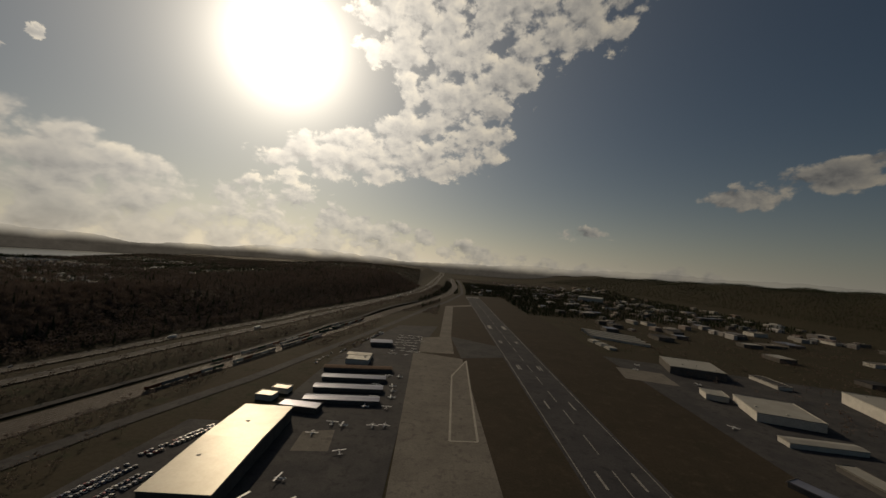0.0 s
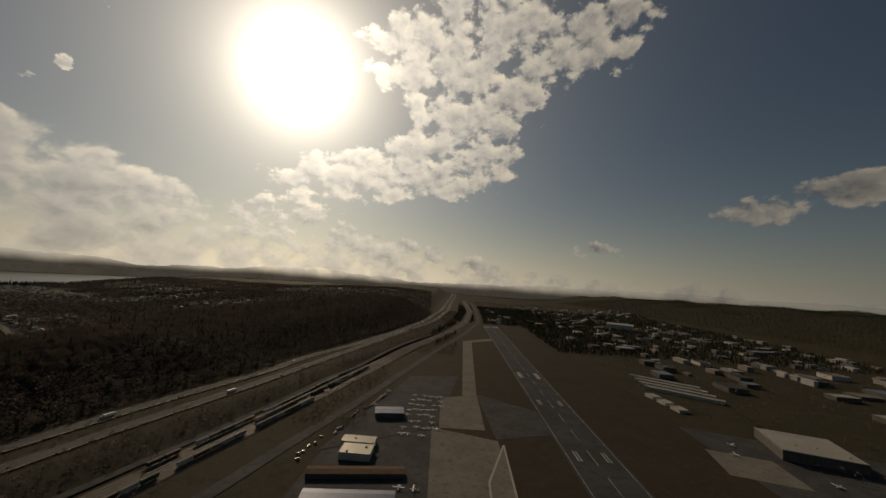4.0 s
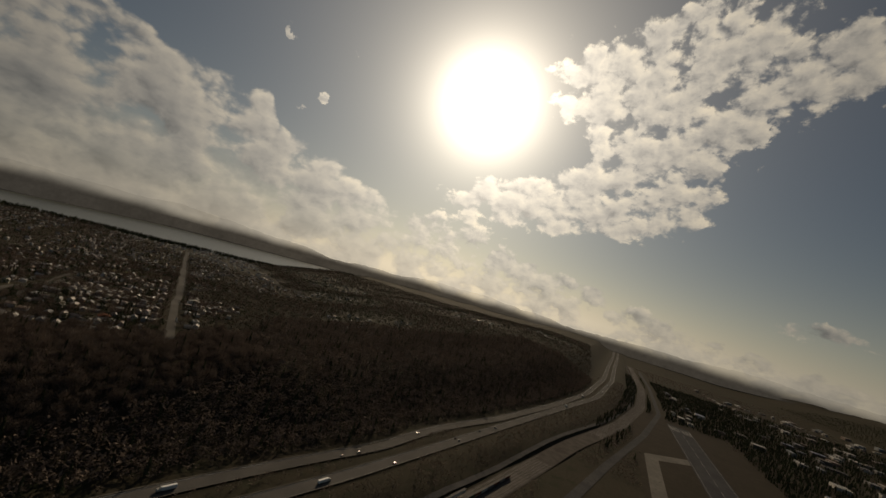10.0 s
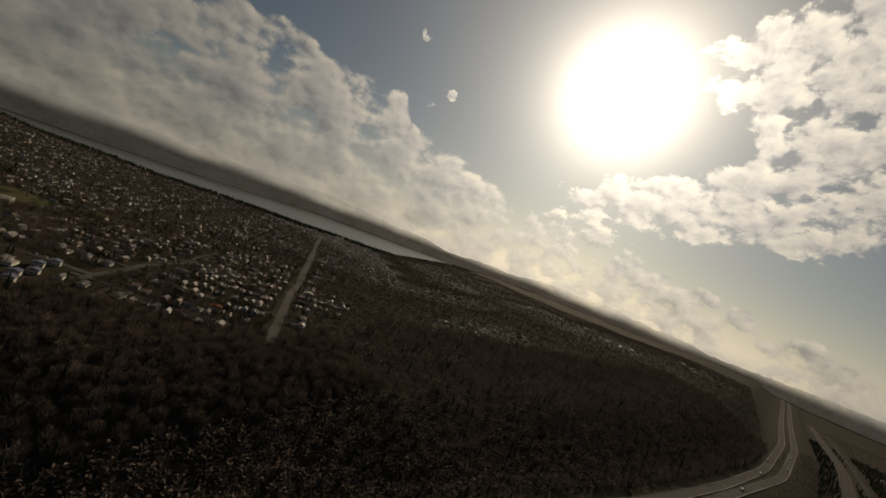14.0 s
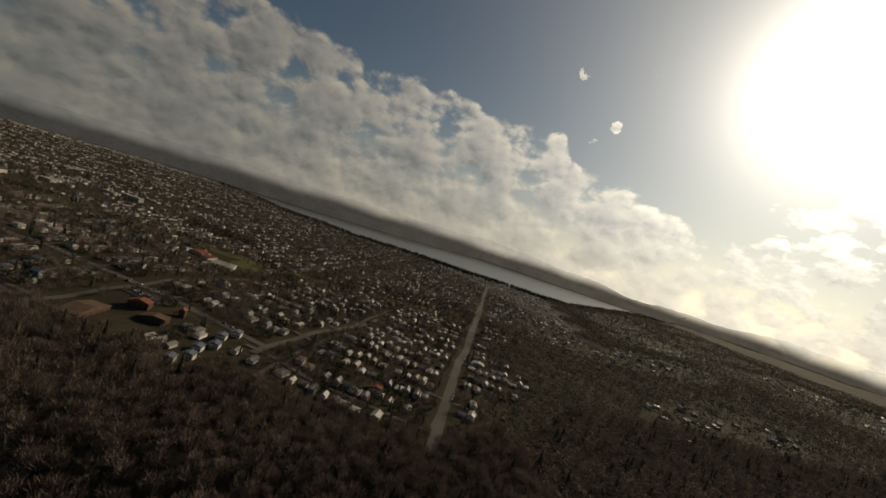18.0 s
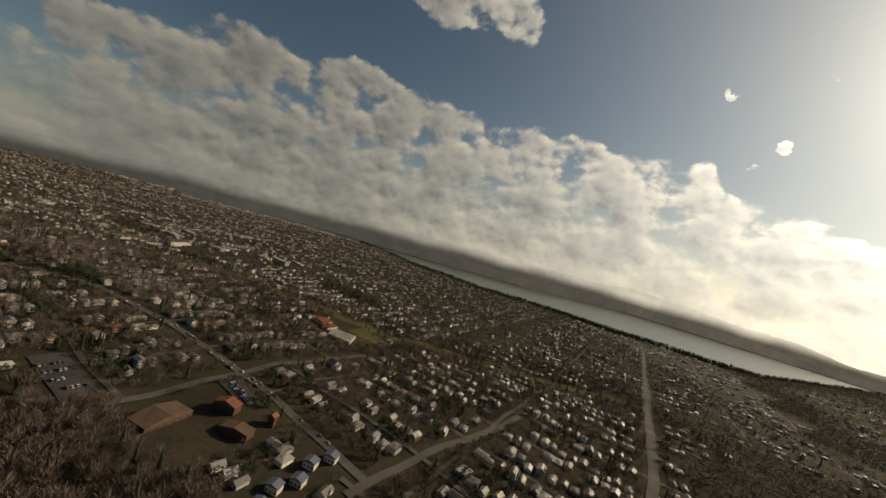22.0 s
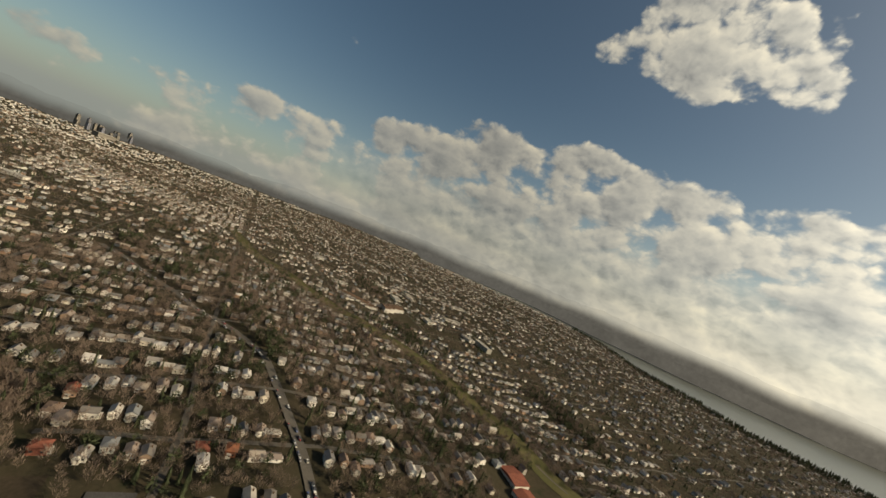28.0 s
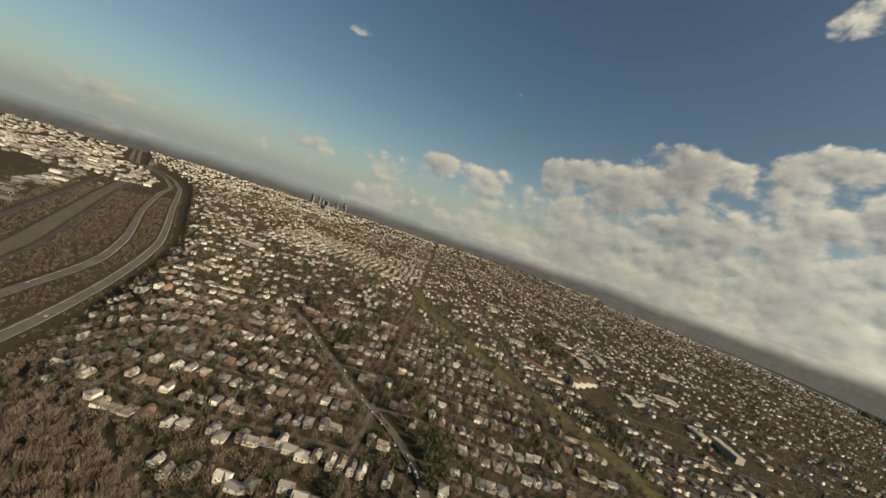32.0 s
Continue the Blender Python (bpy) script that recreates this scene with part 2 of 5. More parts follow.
# ---- materials ----
def material(name, colours, scale=0.2, fine=2.0, rough=0.9, metal=0.0, thin=0.0, island=0.0, objects=0.0, bump=0.0, spec=0.04, palette=None, speckle=0.9):
    """A surface of two or three colours mixed by coarse and fine noise; palette: picked at random per thing or per joined piece."""
    mat = bpy.data.materials.new(name)
    mat.use_nodes = True
    g = Graph(mat.node_tree)
    where = g.node("ShaderNodeNewGeometry").outputs["Position"]
    coarse = g.ramp(g.noise(where, scale, 5.0, 0.6), 0.32, 0.68)
    grain = g.noise(where, fine, 4.0, 0.65)
    if palette:
        pick = g.node("ShaderNodeValToRGB")
        pick.color_ramp.interpolation = "CONSTANT"
        source = g.node("ShaderNodeNewGeometry").outputs["Random Per Island"] if island else g.node("ShaderNodeObjectInfo").outputs["Random"]
        g.put(pick.inputs[0], source)
        stops = pick.color_ramp.elements
        for k, c in enumerate(palette):
            stop = stops[k] if k < 2 else stops.new(k / len(palette))
            stop.position, stop.color = k / len(palette), (*c, 1)
        colour = g.mix(g.math("MULTIPLY", coarse, 0.35), pick.outputs[0], g.mix(0.4, pick.outputs[0], (0.12, 0.11, 0.10, 1)))
    else:
        colour = g.mix(coarse, (*colours[0], 1), (*colours[1], 1))
        if len(colours) > 2:
            colour = g.mix(g.ramp(g.noise(where, scale * 4.3, 5.0, 0.6), 0.5, 0.72), colour, (*colours[2], 1))
    grey = g.math("MULTIPLY_ADD", grain, speckle, 1.0 - speckle / 2)
    tone = g.vec("SCALE", colour)
    g.put(tone.node.inputs["Scale"], grey)
    colour = tone
    if (island or objects) and not palette:
        source = g.node("ShaderNodeNewGeometry").outputs["Random Per Island"] if island else g.node("ShaderNodeObjectInfo").outputs["Random"]
        amount = island or objects
        tone = g.vec("SCALE", colour)
        g.put(tone.node.inputs["Scale"], g.math("MULTIPLY_ADD", source, 2 * amount, 1 - amount))
        colour = tone
    bsdf = g.node("ShaderNodeBsdfPrincipled")
    g.put(bsdf.inputs["Base Color"], colour)
    bsdf.inputs["Roughness"].default_value, bsdf.inputs["Metallic"].default_value = rough, metal
    bsdf.inputs["Specular IOR Level"].default_value = spec
    if bump:
        b = g.node("ShaderNodeBump")
        b.inputs["Strength"].default_value, b.inputs["Distance"].default_value = 0.6, bump
        g.put(b.inputs["Height"], grain)
        g.put(bsdf.inputs["Normal"], b.outputs[0])
    surface = bsdf.outputs[0]
    if thin:   # light passes through fine sprays of twigs and needles
        glow = g.node("ShaderNodeBsdfTranslucent")
        g.put(glow.inputs[0], colour)
        blend = g.node("ShaderNodeMixShader")
        blend.inputs[0].default_value = thin
        g.put(blend.inputs[1], surface)
        g.put(blend.inputs[2], glow.outputs[0])
        surface = blend.outputs[0]
    out = g.node("ShaderNodeOutputMaterial")
    g.put(out.inputs[0], surface)
    return mat


M_LAND = material("land", [(.038, .034, .022), (.046, .038, .026), (.027, .030, .017)], 0.012, 0.25, bump=0.6)
M_GRASS = material("airfield grass", [(.041, .033, .024), (.033, .028, .020), (.050, .040, .028)], 0.02, 0.5, bump=0.1)
M_LAWN = material("lawn", [(.064, .066, .028), (.084, .076, .036)], 0.03, 0.6, bump=0.1)
M_ASPHALT = material("asphalt", [(.045, .045, .047), (.065, .063, .062), (.035, .035, .036)], 0.03, 0.8, rough=0.85)
M_RUNWAY = material("runway asphalt", [(.040, .040, .043), (.055, .054, .056), (.03, .03, .032)], 0.02, 0.6, rough=0.8)
M_CONCRETE = material("concrete", [(.125, .116, .102), (.16, .148, .13), (.095, .089, .08)], 0.03, 0.7, rough=0.9)
M_ROAD = material("street", [(.070, .065, .057), (.092, .085, .074)], 0.04, 0.8, rough=0.9, spec=0.15)
M_FREEWAY = material("freeway concrete", [(.078, .074, .069), (.105, .099, .091)], 0.03, 0.8, rough=0.85)
M_PAINT = material("white paint", [(.62, .62, .59), (.48, .48, .45)], 0.5, 2.0, rough=0.7)
M_WORN = material("worn runway paint", [(.30, .29, .27), (.17, .165, .155), (.10, .098, .095)], 0.06, 1.2, rough=0.85)
M_GRAVEL = material("ballast", [(.058, .050, .044), (.085, .075, .066)], 0.05, 1.0)
M_STEEL = material("rail steel", [(.19, .18, .17), (.13, .12, .11)], 0.1, 1.0, rough=0.6, metal=0.4)
M_EDGING = material("pale edging", [(.26, .25, .22), (.31, .295, .26)], 0.1, 1.0)
M_DIRT = material("infield dirt", [(.15, .095, .058), (.12, .078, .047)], 0.1, 1.0)
M_TWIG = material("bare twigs", [(.124, .096, .079), (.165, .128, .105)], 0.02, 0.4, island=0.2, thin=0.18)
M_FIR = material("fir needles", [(.035, .044, .024), (.05, .058, .032)], 0.05, 0.5, island=0.35, thin=0.12)
M_BARK = material("bark", [(.09, .07, .055), (.06, .048, .04)], 0.3, 3.0)
M_METALROOF = material("pale metal roof", [(.29, .275, .235), (.34, .325, .28)], 0.05, 0.5, rough=0.42, metal=0.25, speckle=0.25)
M_BLUEROOF = material("blue-grey metal roof", [(.14, .15, .19), (.18, .19, .23)], 0.08, 0.6, rough=0.35, metal=0.4, speckle=0.3)
M_PALEWALL = material("pale cladding", [(.52, .50, .45), (.44, .42, .38)], 0.1, 0.8, rough=0.7)
M_DARKWALL = material("dark cladding", [(.09, .085, .08), (.12, .11, .10)], 0.1, 0.8, rough=0.7)
M_GLASS = material("window glass", [(.03, .035, .04), (.045, .05, .055)], 0.2, 1.0, rough=0.12, spec=0.6)
M_WHITE = material("aircraft white", [(.78, .78, .76), (.70, .70, .68)], 0.4, 2.0, rough=0.35)
M_TYRE = material("tyre rubber", [(.02, .02, .02), (.03, .03, .03)], 1.0, 4.0)
WALLS = [(0.62, 0.60, 0.54), (0.52, 0.50, 0.46), (0.30, 0.28, 0.25), (0.70, 0.68, 0.63), (0.21, 0.15, 0.11), (0.56, 0.52, 0.44), (0.20, 0.23, 0.26), (0.76, 0.74, 0.70), (0.30, 0.20, 0.14), (0.36, 0.37, 0.35)]
ROOFS = [(.19, .18, .17), (.25, .215, .18), (.11, .107, .105), (.31, .295, .265), (.17, .12, .092), (.42, .405, .38), (.15, .16, .165), (.21, .17, .145), (.28, .262, .235), (.13, .12, .11)]
M_HWALL = material("house walls", None, 0.3, 1.2, palette=WALLS)
M_HROOF = material("house shingles", None, 0.3, 1.6, palette=ROOFS, bump=0.05, rough=0.55, spec=0.36)
M_FARWALL = material("far house walls", None, 0.3, 1.2, palette=WALLS, island=1)
M_FARROOF = material("far house shingles", None, 0.3, 1.6, palette=ROOFS, island=1, rough=0.55, spec=0.36)
CARS = [(.55, .55, .55), (.05, .05, .055), (.30, .31, .32), (.60, .60, .58), (.25, .03, .03), (.04, .06, .14), (.15, .15, .16), (.35, .33, .28)]
M_CAR = material("car paint", None, 0.5, 2.0, palette=CARS, rough=0.3, spec=0.5)
M_REDROOF = material("red roof", [(.19, .072, .05), (.15, .058, .043)], 0.2, 1.2)
M_BRICK = material("brown brick", [(.105, .062, .048), (.082, .050, .040)], 0.2, 1.2)
M_ORANGEROOF = material("orange tile roof", [(.20, .085, .05), (.155, .068, .043)], 0.2, 1.2)
M_YELLOWWALL = material("yellow wall", [(.70, .50, .08), (.62, .45, .08)], 0.2, 1.2)
M_TILEDARK = material("brown roof", [(.095, .064, .047), (.125, .083, .06)], 0.15, 1.0)


def water_material():
    mat = bpy.data.materials.new("lake water")
    mat.use_nodes = True
    g = Graph(mat.node_tree)
    where = g.node("ShaderNodeNewGeometry").outputs["Position"]
    bsdf = g.node("ShaderNodeBsdfPrincipled")
    bsdf.inputs["Base Color"].default_value = (0.085, 0.095, 0.08, 1)
    bsdf.inputs["Roughness"].default_value = 0.3
    b = g.node("ShaderNodeBump")
    b.inputs["Strength"].default_value, b.inputs["Distance"].default_value = 0.4, 0.7
    g.put(b.inputs["Height"], g.noise(where, 0.12, 6.0, 0.65))
    g.put(bsdf.inputs["Normal"], b.outputs[0])
    out = g.node("ShaderNodeOutputMaterial")
    g.put(out.inputs[0], bsdf.outputs[0])
    return mat


M_WATER = water_material()

# ---- the lie of the land ----
MID = (-350.0, 350.0)
EDGE = 4440.0
# the freeway at the foot of the hill: y, x of its hillside carriageway
FW_Y = [-4400, -3000, -2880, -2700, -2450, -2080, -1820, -1430, -1070, -820, -656, -487, -354, -266, -197, 423, 513, 590, 662, 727, 810, 940, 1110, 1401, 1734, 2280, 2966, 3948, 4700]
FW_X = [-300, -440, -542, -611, -677, -724, -728, -727, -733, -733, -716, -690, -662, -640, -618, -411, -385, -364, -341, -318, -285, -260, -194, -107, -25, 55, 111, 202, 260]
NEAR_AZ = [-180, -119, -118, -110, -102, -95, -90, -85, -79, -74, -65, -56, -48, -44, -41, -37, -33, -30, -28, 180]
NEAR_R = [9e3, 9e3, 4330, 4170, 3980, 3720, 3400, 2900, 2750, 2560, 2560, 2500, 2580, 2600, 2700, 3300, 4200, 4340, 9e3, 9e3]
FAR_AZ = [-180, -118, -110, -100, -92, -81, -69, -62, -56, -50, -45, -30, 180]
FAR_R = [4336, 4336, 4230, 4090, 3760, 3560, 3620, 3900, 4200, 4330, 4340, 4350, 4350]
RIM_AZ = [-180, -160, -142, -128, -112, -95, -89, -75, -62, -56, -50, -40, -34, -28, -19, -11, -4, 1, 12, 27, 40, 70, 110, 180]
RIM_H = [200, 195, 180, 200, 195, 195, 205, 200, 205, 225, 200, 150, 110, 140, 185, 190, 165, 130, 150, 190, 200, 210, 200, 200]


def smooth(v, a, b):
    t = np.clip((v - a) / (b - a), 0, 1)
    return t * t * (3 - 2 * t)


def rolls(x, y, size, seed):
    """Gentle swells of about that size, between -1 and 1."""
    r = np.random.RandomState(seed)
    total = 0
    for _ in range(5):
        a, p, k = r.uniform(0, 6.28), r.uniform(0, 6.28), r.uniform(0.7, 1.6) * 6.28 / size
        total = total + np.sin((x * math.cos(a) + y * math.sin(a)) * k + p)
    return total / 3.0


def uphill(x, y):
    """Metres from the freeway towards the hill (negative on the valley side)."""
    fx = np.interp(y, FW_Y, FW_X)
    slope = (np.interp(y + 40, FW_Y, FW_X) - np.interp(y - 40, FW_Y, FW_X)) / 80
    return (fx - x) / np.sqrt(1 + slope * slope)


BROW_Y = [-3000, -300, -236, -77, 43, 92, 150, 240, 405, 480, 570, 668, 740, 850, 1000, 1200, 2000, 4000]
BROW_U = [55, 36, 30, 95, 172, 232, 262, 258, 310, 262, 262, 250, 265, 330, 410, 450, 350, 280]


def brow(y):
    """How far from the freeway the wooded slope ends and the houses begin."""
    return np.interp(y, BROW_Y, BROW_U)


def height(x, y):
    x, y = np.asarray(x, float), np.asarray(y, float)
    u = uphill(x, y)
    rise = smooth(u, 24, 190 - 90 * smooth(-y, 150, 350))
    crest = np.interp(u, [0, 200, 450, 650, 950, 1400, 2300, 3200], [66, 68, 80, 62, 38, 26, 14, 4])
    crest = crest * np.interp(y, [-3000, -900, -400, 0, 200, 450, 700, 900, 1200, 2000], [.5, .7, .88, 1, 1, .85, .66, .6, .6, .75])
    crest = crest + 34 * np.exp(-(((x + 600) / 480) ** 2 + ((y - 2500) / 800) ** 2))
    crest = crest + 5 * rolls(x, y, 420, 3) * smooth(u, 350, 700) + 1.6 * rolls(x, y, 110, 5) * smooth(u, 60, 200)
    h = np.where(u > 0, rise * crest, 0.0)
    h = h + 9.0 * smooth(u, -112, -72)                     # the freeway's shelf
    h = h + (150 + 14 * rolls(x, y, 500, 8)) * smooth(x + 0.12 * y, 1500, 2500) * (1 - 0.25 * smooth(y, 2000, 4000))
    dx, dy = x - MID[0], y - MID[1]
    r, az = np.hypot(dx, dy), np.degrees(np.arctan2(dx, dy))
    near, far = np.interp(az, NEAR_AZ, NEAR_R), np.interp(az, FAR_AZ, FAR_R)
    rim = np.interp(az, RIM_AZ, RIM_H) * (1 + 0.07 * rolls(x, y, 700, 11))
    lake = near < far
    shore = np.where(lake, smooth(r, near - 900, near + 20), 0)
    h = h * (1 - shore) - 5 * np.where(lake, smooth(r, near - 30, near + 40), 0)
    back = np.where(lake, smooth(r, far - 10, EDGE), 2.0 * smooth(r, 3300, EDGE)) * 0.08
    h = np.where(lake & (r > near), -5 * (1 - smooth(r, far - 30, far)) + back * rim, h * (1 - back) + back * np.maximum(rim, h))
    return h


def lie(x, y):
    return float(height(x, y))


def mesh_of(name, verts, faces, mats, index=None):
    """A mesh from numpy arrays: verts (n, 3), faces (m, 3) or (m, 4)."""
    me = bpy.data.meshes.new(name)
    verts, faces = np.asarray(verts, np.float32), np.asarray(faces, np.int32)
    k = faces.shape[1]
    me.vertices.add(len(verts))
    me.vertices.foreach_set("co", verts.ravel())
    me.loops.add(faces.size)
    me.loops.foreach_set("vertex_index", faces.ravel())
    me.polygons.add(len(faces))
    me.polygons.foreach_set("loop_start", np.arange(0, faces.size, k, dtype=np.int32))
    me.polygons.foreach_set("loop_total", np.full(len(faces), k, np.int32))
    if index is not None:
        me.polygons.foreach_set("material_index", np.asarray(index, np.int32))
    for m in (mats if isinstance(mats, (list, tuple)) else [mats]):
        me.materials.append(m)
    me.update(calc_edges=True)
    me.shade_flat()
    return me


def axis(fine, lo, hi, a, b):
    core = np.arange(lo, hi + 1, fine)
    out, step = [], fine
    v = hi
    while v < b:
        step = min(step * 1.12, 75)
        v += step
        out.append(v)
    left, step, v = [], fine, lo
    while v > a:
        step = min(step * 1.12, 75)
        v -= step
        left.append(v)
    return np.array(left[::-1] + list(core) + out)


def ground():
    xs, ys = axis(13, -1500, 300, MID[0] - EDGE, MID[0] + EDGE), axis(13, -900, 1500, MID[1] - EDGE, MID[1] + EDGE)
    gx, gy = np.meshgrid(xs, ys, indexing="ij")
    n = len(ys)
    v = np.stack([gx, gy, height(gx, gy)], -1).reshape(-1, 3)
    i, j = np.meshgrid(np.arange(len(xs) - 1), np.arange(n - 1), indexing="ij")
    a = (i * n + j).ravel()
    f = np.stack([a, a + n, a + n + 1, a + 1], 1)
    c = v[f].mean(1)
    f = f[np.hypot(c[:, 0] - MID[0], c[:, 1] - MID[1]) < EDGE]
    me = mesh_of("ground", v, f, M_LAND)
    me.shade_smooth()
    tagged(new("ground", me), "brown and dark green winter land rolling to the horizon", "ground", kind="structure")


ground()


def water():
    az = np.radians(np.arange(-116, -24, 1.5))
    rs = np.array([2050, 2600, 3200, 3800, 4400])
    v = [(MID[0] + r * math.sin(a), MID[1] + r * math.cos(a), 0.0) for a in az for r in rs]
    f = [(i * 5 + j, i * 5 + j + 1, i * 5 + j + 6, i * 5 + j + 5) for i in range(len(az) - 1) for j in range(4)]
    tagged(new("water", mesh_of("water", v, f, M_WATER)), "long pale grey lake with glints of low sun", "lake", kind="structure")


water()


def painted_haze_material():
    """Far hills, the lit air before them painted as glow, brighter towards the sun."""
    mat = bpy.data.materials.new("hazy hills")
    mat.use_nodes = True
    g = Graph(mat.node_tree)
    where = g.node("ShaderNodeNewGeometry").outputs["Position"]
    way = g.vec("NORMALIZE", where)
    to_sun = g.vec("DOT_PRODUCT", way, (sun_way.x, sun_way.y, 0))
    # the sunward brightening is put into the glow colour, no lamp makes it
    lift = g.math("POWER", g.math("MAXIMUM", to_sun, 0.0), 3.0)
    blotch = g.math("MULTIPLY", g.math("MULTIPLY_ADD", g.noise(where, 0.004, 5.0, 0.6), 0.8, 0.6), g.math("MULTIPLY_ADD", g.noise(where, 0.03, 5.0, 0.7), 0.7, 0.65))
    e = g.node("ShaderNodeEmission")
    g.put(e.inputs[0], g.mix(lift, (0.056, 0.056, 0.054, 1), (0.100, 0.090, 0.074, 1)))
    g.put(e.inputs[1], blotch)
    # mist is painted in as well: the tops fade to clear
    split = g.node("ShaderNodeSeparateXYZ")
    g.put(split.inputs[0], where)
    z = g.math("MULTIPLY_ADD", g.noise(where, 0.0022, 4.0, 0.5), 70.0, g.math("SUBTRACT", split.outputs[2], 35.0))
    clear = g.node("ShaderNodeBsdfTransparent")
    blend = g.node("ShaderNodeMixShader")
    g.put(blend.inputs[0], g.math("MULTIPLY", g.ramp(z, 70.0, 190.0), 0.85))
    g.put(blend.inputs[1], e.outputs[0])
    g.put(blend.inputs[2], clear.outputs[0])
    out = g.node("ShaderNodeOutputMaterial")
    g.put(out.inputs[0], blend.outputs[0])
    return mat


def backdrop():
    mat = painted_haze_material()
    az = np.arange(-180, 180.1, 0.5)
    for far, k, seed in ((True, 1.0, 3), (False, 0.44, 9)):
        a = np.radians(az)
        r0 = 4425 if far else np.minimum(np.interp(az, FAR_AZ, FAR_R) + 12, 4236)
        x, y = MID[0] + r0 * np.sin(a), MID[1] + r0 * np.cos(a)
        rnd = np.random.RandomState(seed)
        rough = np.convolve(rnd.uniform(-1, 1, len(az) + 8), np.ones(9) / 9, "valid") * 40 + rnd.uniform(-4, 4, len(az))
        top = np.interp(az, RIM_AZ, RIM_H) * k + rough * k
        top[0] = top[-1]
        v = np.concatenate([np.stack([x, y, np.full(len(az), -8.0)], 1), np.stack([x, y, top], 1)])
        n = len(az)
        f = [(i, i + 1, n + i + 1, n + i) for i in range(n - 1)]
        tagged(new("backdrop", mesh_of("backdrop", v, f, mat)), "pale far hills with haze painted as glow, behind the lake and valley", "hills", kind="structure")


backdrop()


# ---- parts and simple solids ----
def part(name, me, parent, label="", at=None):
    ob = new(name, me)
    ob.parent = parent
    if at is not None:
        ob.matrix_basis = at
    if label:
        ob["label"] = label
    return ob


def thing(name, m, label, category, group="", kind=""):
    e = new(name)
    e.matrix_basis = m
    e.empty_display_size = 0.5
    return tagged(e, label, category, group, kind)


BOX_F = np.array([(0, 3, 2, 1), (4, 5, 6, 7), (0, 1, 5, 4), (1, 2, 6, 5), (2, 3, 7, 6), (3, 0, 4, 7)])


def box_v(x0, x1, y0, y1, z0, z1):
    return np.array([(x0, y0, z0), (x1, y0, z0), (x1, y1, z0), (x0, y1, z0), (x0, y0, z1), (x1, y0, z1), (x1, y1, z1), (x0, y1, z1)], float)


def solid(boxes):
    """Verts and quads of several boxes or eight-cornered blocks."""
    v = np.concatenate(boxes)
    f = np.concatenate([BOX_F + 8 * k for k in range(len(boxes))])
    return v, f


def box_mesh(name, boxes, mat, bevel=0.0):
    v, f = solid(boxes)
    if not bevel:
        return mesh_of(name, v, f, mat)
    bm = bmesh.new()
    vs = [bm.verts.new(p) for p in v]
    for q in f:
        bm.faces.new([vs[i] for i in q])
    bmesh.ops.bevel(bm, geom=bm.edges[:], offset=bevel, segments=1, affect="EDGES")
    me = bpy.data.meshes.new(name)
    bm.to_mesh(me)
    bm.free()
    me.materials.append(mat)
    return me


def tube_v(points, radii, sides=8):
    """Rings of a round body along points; returns verts and quads with closed ends as collapsed rings."""
    v, f = [], []
    for k, (p, r) in enumerate(zip(points, radii)):
        a = Vector(points[min(k + 1, len(points) - 1)]) - Vector(points[max(k - 1, 0)])
        q = a.to_track_quat("Z", "Y")
        rx, ry = r if isinstance(r, tuple) else (r, r)
        for s in range(sides):
            t = 6.2832 * s / sides
            v.append(Vector(p) + q @ Vector((rx * math.cos(t), ry * math.sin(t), 0)))
        if k:
            for s in range(sides):
                b, c = (k - 1) * sides, k * sides
                f.append((b + s, b + (s + 1) % sides, c + (s + 1) % sides, c + s))
    return np.array([tuple(p) for p in v]), np.array(f)


def sheet(name, corners, z, mat, label, category, cell=40.0):
    """A flat piece of paving that follows its four corners."""
    a, b, c, d = [np.array(p, float) for p in corners]
    nu = max(1, int(np.linalg.norm(b - a) / cell))
    nv = max(1, int(np.linalg.norm(d - a) / cell))
    v, f = [], []
    for i in range(nu + 1):
        for j in range(nv + 1):
            s, t = i / nu, j / nv
            p = a * (1 - s) * (1 - t) + b * s * (1 - t) + c * s * t + d * (1 - s) * t
            v.append((p[0], p[1], z))
    for i in range(nu):
        for j in range(nv):
            k = i * (nv + 1) + j
            f.append((k, k + nv + 1, k + nv + 2, k + 1))
    return tagged(new(name, mesh_of(name, v, f, mat)), label, category, kind="structure")


def resample(line, step):
    p = np.array(line, float)
    d = np.r_[0, np.cumsum(np.hypot(*np.diff(p, axis=0).T))]
    n = max(2, int(d[-1] / step) + 1)
    s = np.linspace(0, d[-1], n)
    # soften the corners
    q = np.stack([np.interp(s, d, p[:, 0]), np.interp(s, d, p[:, 1])], 1)
    for _ in range(6):
        q[1:-1] = (q[:-2] + 2 * q[1:-1] + q[2:]) / 4
    return q


